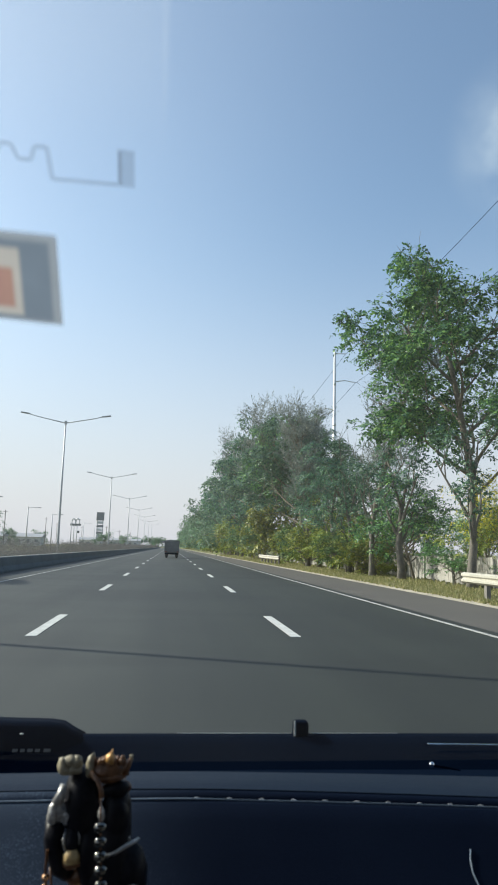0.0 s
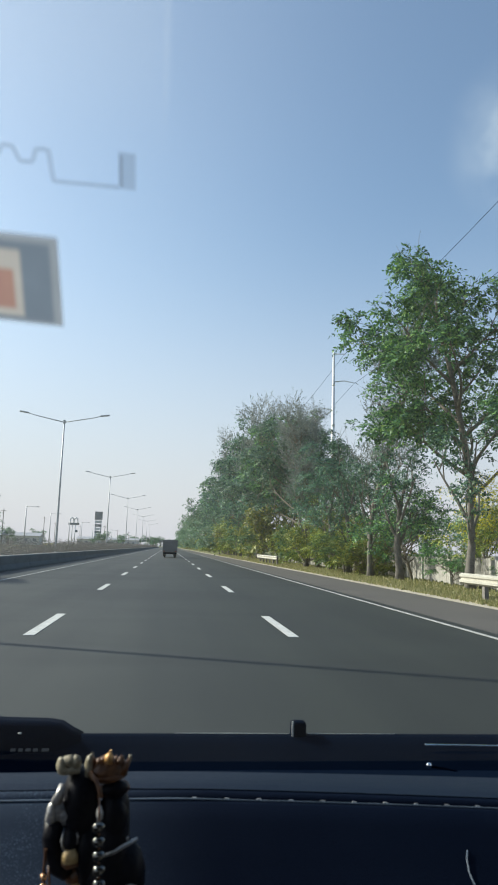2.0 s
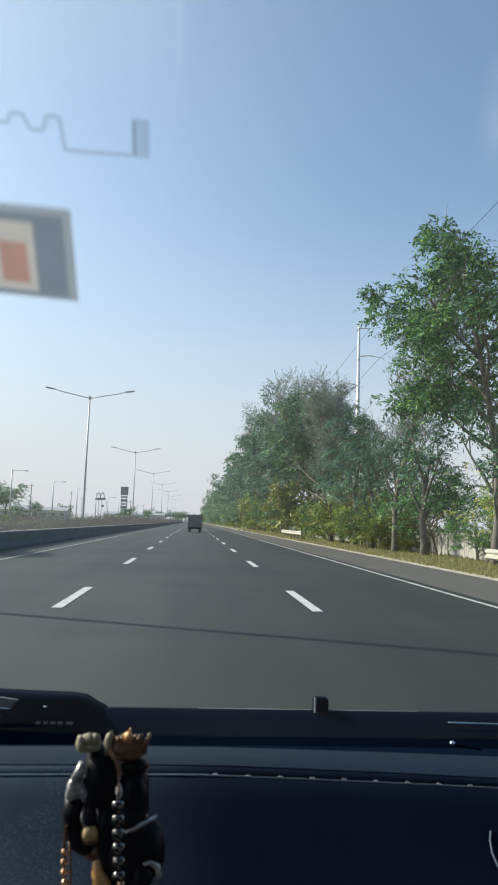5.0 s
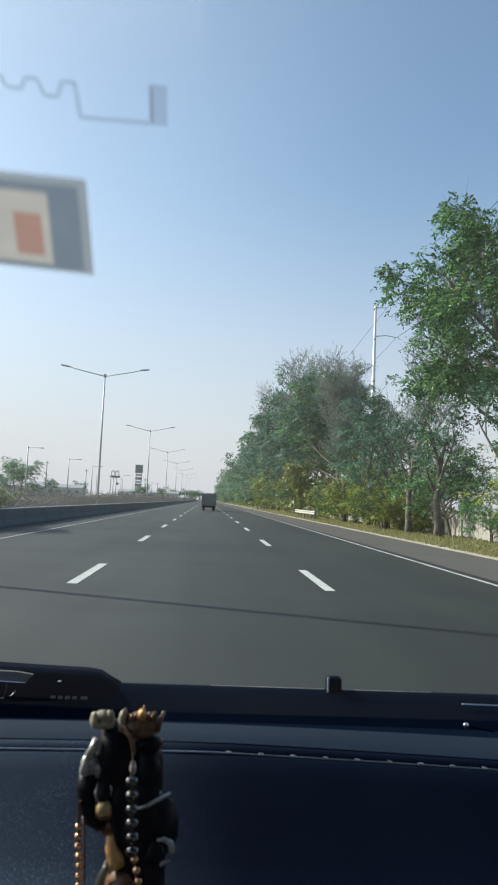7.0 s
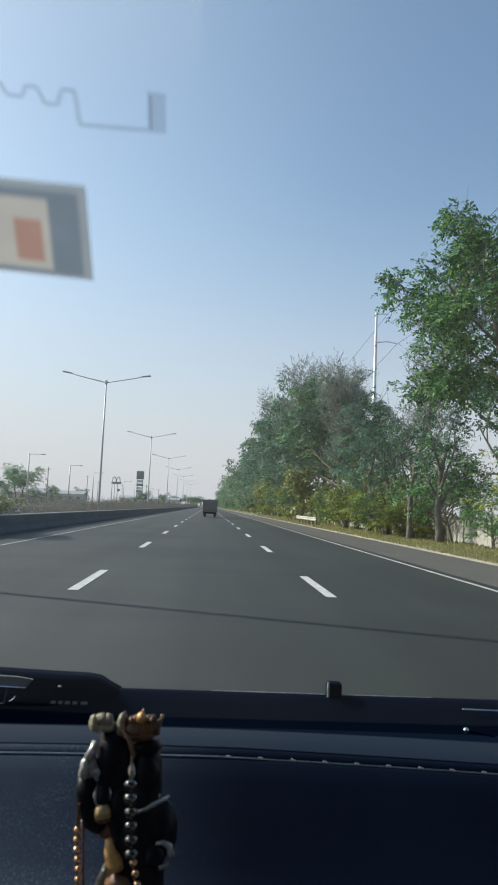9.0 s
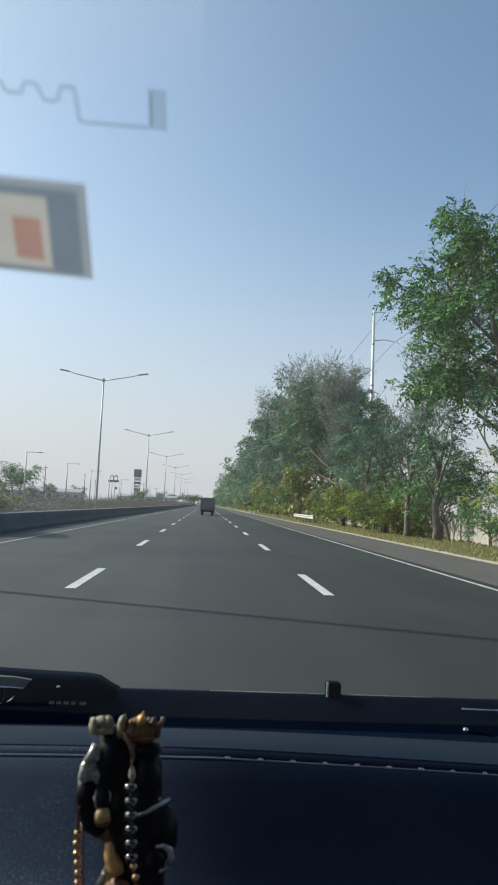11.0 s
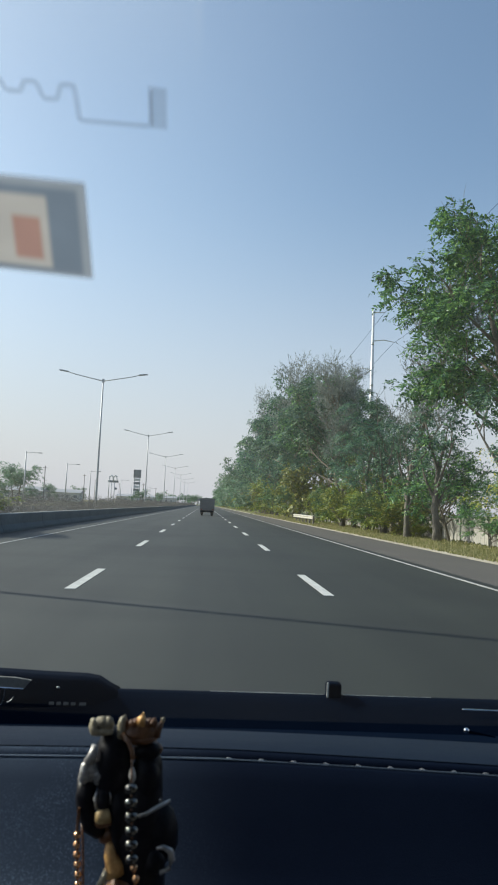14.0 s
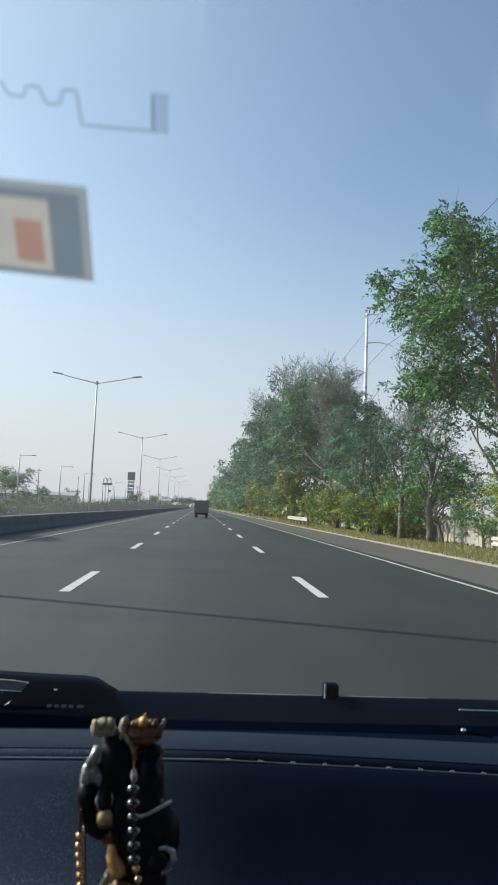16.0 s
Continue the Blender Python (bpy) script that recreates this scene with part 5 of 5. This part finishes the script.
tag = thing("toll_tag", "grey toll tag sticker with an orange square on the windscreen", "sticker", 0, 0, 0)


tag_film = printed_film("tag_print", (((0.19, 0.21, 0.235), 0, 1, 0, 1), ((0.108, 0.132, 0.165), 0.06, 0.905, 0.07, 0.88), ((0.30, 0.285, 0.265), 0.24, 0.675, 0.11, 0.80), ((0.255, 0.145, 0.115), 0.41, 0.615, 0.19, 0.60)), (0.055, 0.09), 0.95)
tag_corners = [Vector(p) for p in ((-0.1575, 1.3928), (-0.0755, 1.3896), (-0.0750, 1.4338), (-0.1525, 1.4355))]


def tag_at(u, v):
    a, b, c, d = tag_corners
    q = (a * (1 - u) + b * u) * (1 - v) + (d * (1 - u) + c * u) * v
    return on_glass(q.x, q.y, 0.0034)


def tag_piece(name, outer, inner, label):
    """One printed area of the tag, (u0, u1, v0, v1), with the next area cut out of it."""
    bm = bmesh.new()
    uvl = bm.loops.layers.uv.new("UVMap")

    def corners(r):
        return [(r[0], r[2]), (r[1], r[2]), (r[1], r[3]), (r[0], r[3])]
    o = [(bm.verts.new(tag_at(*p)), p) for p in corners(outer)]
    if inner:
        i = [(bm.verts.new(tag_at(*p)), p) for p in corners(inner)]
        quads = [(o[k], o[(k + 1) % 4], i[(k + 1) % 4], i[k]) for k in range(4)]
    else:
        quads = [o]
    for q in quads:
        f = bm.faces.new([v for v, p in q])
        for lp, (v, p) in zip(f.loops, q):
            lp[uvl].uv = p
    return part(name, bm, tag_film, tag, label)


areas = [(0, 1, 0, 1), (0.06, 0.905, 0.07, 0.88), (0.24, 0.675, 0.11, 0.80), (0.405, 0.62, 0.17, 0.62)]
tag_piece("rim", areas[0], areas[1], "grey rim")
tag_piece("field", areas[1], areas[2], "dark slate field")
tag_piece("panel", areas[2], areas[3], "pale beige panel")
tag_piece("square", areas[3], None, "faded orange square")

ant = thing("tag_antenna", "faint grey meandering antenna foil with a small pad on the windscreen", "antenna", 0, 0, 0)
line = [(-0.150, 1.4615), (-0.143, 1.4620), (-0.1405, 1.4662), (-0.1330, 1.4662), (-0.1305, 1.4625), (-0.1245, 1.4622), (-0.1215, 1.4660), (-0.1165, 1.4660), (-0.1138, 1.4622), (-0.1062, 1.4620), (-0.1035, 1.4655),
        (-0.0976, 1.4655), (-0.0946, 1.4603), (-0.0877, 1.4603), (-0.0848, 1.4652), (-0.0782, 1.4652), (-0.0768, 1.4540), (-0.0400, 1.4538)]
bent = [line[0]]
for a, b, c in zip(line, line[1:], line[2:]):
    a, b, c = Vector(a), Vector(b), Vector(c)
    r = min(0.0016, (b - a).length * 0.4, (c - b).length * 0.4)
    p, q = b + (a - b).normalized() * r, b + (c - b).normalized() * r
    bent += [p, (p + q) / 4 + b / 2, q]
line = bent + [line[-1]]
bm = bmesh.new()
uvl = bm.loops.layers.uv.new("UVMap")
half = 0.0028
pts = [on_glass(x, z) for x, z in line]
left, right = [], []
for i, p in enumerate(pts):
    a = (p - pts[i - 1]).normalized() if i else (pts[1] - p).normalized()
    b = (pts[i + 1] - p).normalized() if i + 1 < len(pts) else a
    na, nb = a.cross(nrm), b.cross(nrm)
    mt = (na + nb).normalized()
    mt = mt * half / max(mt.dot(na), 0.4)
    left.append(bm.verts.new(p + mt)); right.append(bm.verts.new(p - mt))
for i in range(len(pts) - 1):
    f = bm.faces.new((right[i], right[i + 1], left[i + 1], left[i]))
    for lp, uv in zip(f.loops, ((0, 0), (1, 0), (1, 1), (0, 1))):
        lp[uvl].uv = uv
part("foil_line", bm, film("antenna_foil", (0.10, 0.125, 0.165), 0.31, ribbon=0.5), ant)
film_quad("foil_pad", ((-0.0414, 1.4522), (-0.0286, 1.4520), (-0.0286, 1.4674), (-0.0410, 1.4680)), film("antenna_pad", (0.10, 0.13, 0.17), 0.36, (0.25, 0.14)), 0.0032, ant)
film_quad("foil_pad", ((-0.0405, 1.4532), (-0.0362, 1.4530), (-0.0362, 1.4665), (-0.0404, 1.4668)), film("antenna_core", (0.06, 0.08, 0.11), 0.28, (0.45, 0.14)), 0.0037, ant)

# ---- crowned statue and its beads on the dashboard ledge ----
SX, SY, SZ, K = -0.0417, 0.470, 1.0605, 0.000384


def spot(px, pz, dy=0.0):
    """A place on the statue: steps of K sideways from its axis and up from its middle."""
    return Vector(((px * 0.96 + 3 - 250 * dy) * K, dy, (-292 + (pz + 292) * 0.982 - 1000 * dy) * K))


bm = bmesh.new()
slots = [ROBE, GOLD, BROWN, PALE, SILVER, OCHRE]


def ball(px, pz, rx, rz, slot, dy=0.0, ry=None, u=14, v=9, tilt=0.0):
    add_ball(bm, spot(px, pz, dy), (rx * K, (ry if ry else (rx + rz) / 2 * 0.8) * K, rz * K), slot, u, v, Matrix.Rotation(tilt, 4, "Y"))


def cord(points, radii, slot, sides=8):
    before = set(bm.faces)
    add_tube(bm, [spot(*p) for p in points], [r * K for r in radii], sides)
    for f in set(bm.faces) - before:
        f.material_index = slot; f.smooth = True


# lower robe down to its foot on the ledge, the broad hip and the two torsos
cord([(8, -292, 0), (8, -286, 0), (10, -230, 0), (14, -160, 0), (18, -100, 0), (22, -40, 0), (30, 10, 0), (36, 60, 0), (36, 84, 0)], [58, 60, 52, 48, 46, 40, 30, 24, 16], 0, 18)
ball(52, -58, 36, 52, 0, 0.0, tilt=0.10)
ball(36, 34, 24, 42, 0, -0.002)
ball(-22, 58, 33, 62, 0, 0.0, u=18, v=12)
ball(-10, -20, 24, 62, 0, -0.002)
ball(-30, -52, 22, 17, 2, -0.004, tilt=-0.3)
# cap on the smaller head
ball(-42, 121, 19, 15, 3, -0.004, u=16)
for px, pz, rx, rz in ((-55, 120, 8, 14), (-44, 128, 11, 9), (-31, 124, 9, 11), (-50, 112, 9, 7), (-36, 112, 12, 7)):
    ball(px, pz, rx, rz, 3, -0.010)
# crown: a banded cup with a scalloped rim and five points
ball(22, 111, 31, 22, 2, -0.003, u=20, v=12)
ball(22, 99, 29, 6, 2, -0.006)
for k in range(7):
    ball(-2 + 8 * k, 118 + 4 * abs(k - 3) / 3, 6, 11, 2, -0.008 + 0.0012 * abs(k - 3))
ball(-9, 118, 7, 17, 3, -0.006, tilt=0.12)
cord([(-8, 124, -0.006), (-6, 134, -0.006), (-4, 139, -0.005)], [6, 4, 1.5], 3)
cord([(22, 122, -0.009), (24, 131, -0.009), (28, 142, -0.008)], [7, 7, 1.5], 1)
cord([(8, 120, -0.010), (7, 130, -0.009)], [6, 2], 2)
cord([(42, 118, -0.008), (44, 130, -0.007)], [6, 2], 2)
cord([(48, 104, -0.005), (54, 117, -0.005), (64, 131, -0.004)], [10, 8, 1.5], 2)
ball(62, 128, 4, 5, 3, -0.006)
# dark face under the crown, and the strap that falls from it
ball(36, 82, 26, 15, 2, -0.001)
ball(36, 80, 23, 14, 0, -0.004)
cord([(-9, 106, -0.010), (2, 92, -0.014), (8, 76, -0.016), (10, 64, -0.017)], [3.4, 3.8, 3.8, 3.2], 2)
ball(9, 40, 6, 14, 4, -0.018)
# raised hand, cuff and dark sleeve of the smaller figure
cord([(-64, 64, -0.010), (-60, 76, -0.011), (-54, 88, -0.011)], [9, 8, 5], 4)
ball(-62, 50, 20, 18, 4, -0.006, tilt=-0.1)
ball(-72, 46, 10, 18, 4, -0.009)
ball(-50, 42, 11, 13, 4, -0.008)
cord([(-66, 34, -0.004), (-70, 8, -0.005), (-68, -18, -0.006), (-60, -40, -0.008), (-44, -52, -0.008)], [17, 16, 15, 13, 11], 0, 12)
# the cup it holds
ball(-40, 0, 13, 22, 0, -0.010)
cord([(-51, 16, -0.013), (-52, 4, -0.014), (-51, -12, -0.014)], [1.6, 2.4, 2.4], 4)
cord([(-29, 16, -0.013), (-27, 6, -0.014), (-28, -6, -0.013)], [1.2, 2.2, 1.4], 4)
cord([(-40, -8, -0.011), (-40, -20, -0.012), (-40, -31, -0.012)], [9, 14, 15], 5, 12)
ball(-38, -34, 17, 8, 2, -0.011)
# sash, belt hook, gilded bell and pale cloth below
cord([(16, -26, -0.020), (32, -22, -0.021), (46, -15, -0.019), (60, -8, -0.016), (74, -2, -0.012)], [3, 3.6, 3.6, 3.8, 2], 4)
ball(56, 0, 4, 5, 4, -0.016)
cord([(50, -77, -0.017), (62, -75, -0.017), (72, -82, -0.016), (76, -95, -0.015), (71, -109, -0.015), (56, -114, -0.017)], [2.5, 4, 4.6, 4.6, 4, 2.5], 4, 10)
ball(46, -98, 18, 20, 0, -0.012)
cord([(-28, -66, -0.014), (-26, -84, -0.015), (-20, -104, -0.015), (-18, -116, -0.015)], [6, 9, 14, 15], 1, 12)
cord([(-32, -108, -0.016), (-42, -128, -0.016), (-58, -190, -0.015)], [6, 7, 9], 3, 10)
ball(-6, -160, 32, 46, 2, -0.010)
bm.normal_update()
for v in bm.verts:
    q = v.co * 160
    v.co += v.normal * (0.0014 * noise.noise(q) + 0.0009 * noise.noise(q * 2.7))
statue = part("statue", bm, slots, smooth=False)
statue.matrix_basis = pose(SX, SY, SZ, 0, -3, 0)
tagged(statue, "small dark crowned devotional statue with gold touches on the dashboard", "statue")

rosary = thing("bead_chain", "string of amber and dark beads hung over the statue", "beads", SX, SY, SZ)
rosary.matrix_basis = pose(SX, SY, SZ, 0, -4, 0)
bm = add_ball(bmesh.new(), (0, 0, 0), (1, 1, 1), 0, 12, 8)
bg = bpy.data.meshes.new("bead"); bm.to_mesh(bg); bm.free(); bg.materials.append(BEADGOLD)
bm = add_ball(bmesh.new(), (0, 0, 0), (1, 1, 1), 0, 12, 8)
bk = bpy.data.meshes.new("bead"); bm.to_mesh(bk); bm.free(); bk.materials.append(BEADDARK)
for k in range(18):
    shared("bead", bg, rosary, Matrix.Translation(spot(-83 - 1.2 * math.sin(1.1 * k), -50 - 15.6 * k, -0.012)) @ Matrix.Diagonal((6.2 * K, 6.2 * K, 6.2 * K, 1)))
for k in range(18):
    f = max(0, k - 5) / 12
    big = k < 6
    r = (10.5, 8.6) if big else (6.0, 6.0)
    z = 18 - 21.5 * k if big else -103 - 17 * (k - 6)
    shared("bead", bk if big else bg, rosary, Matrix.Translation(spot(8 + 42 * f * (1 - 0.5 * f), z, -0.028)) @ Matrix.Diagonal((r[0] * K, r[0] * K * 0.8, r[1] * K, 1)))
part("cord", add_tube(add_tube(bmesh.new(), [spot(-80, -8, -0.011), spot(-83, -40, -0.012), spot(-84, -180, -0.012), spot(-82, -300, -0.012)], 2.4 * K, 5), [spot(10, 64, -0.020), spot(9, 40, -0.026), spot(8, -90, -0.027), spot(29, -280, -0.026)], 1.6 * K, 5), BROWN, rosary)
part("cord", add_tube(bmesh.new(), [spot(-76, -34, -0.008), spot(-74, -60, -0.010), spot(-74, -180, -0.011), spot(-75, -300, -0.011)], 1.8 * K, 6), BROWN, rosary, "second brown strand", smooth=True)
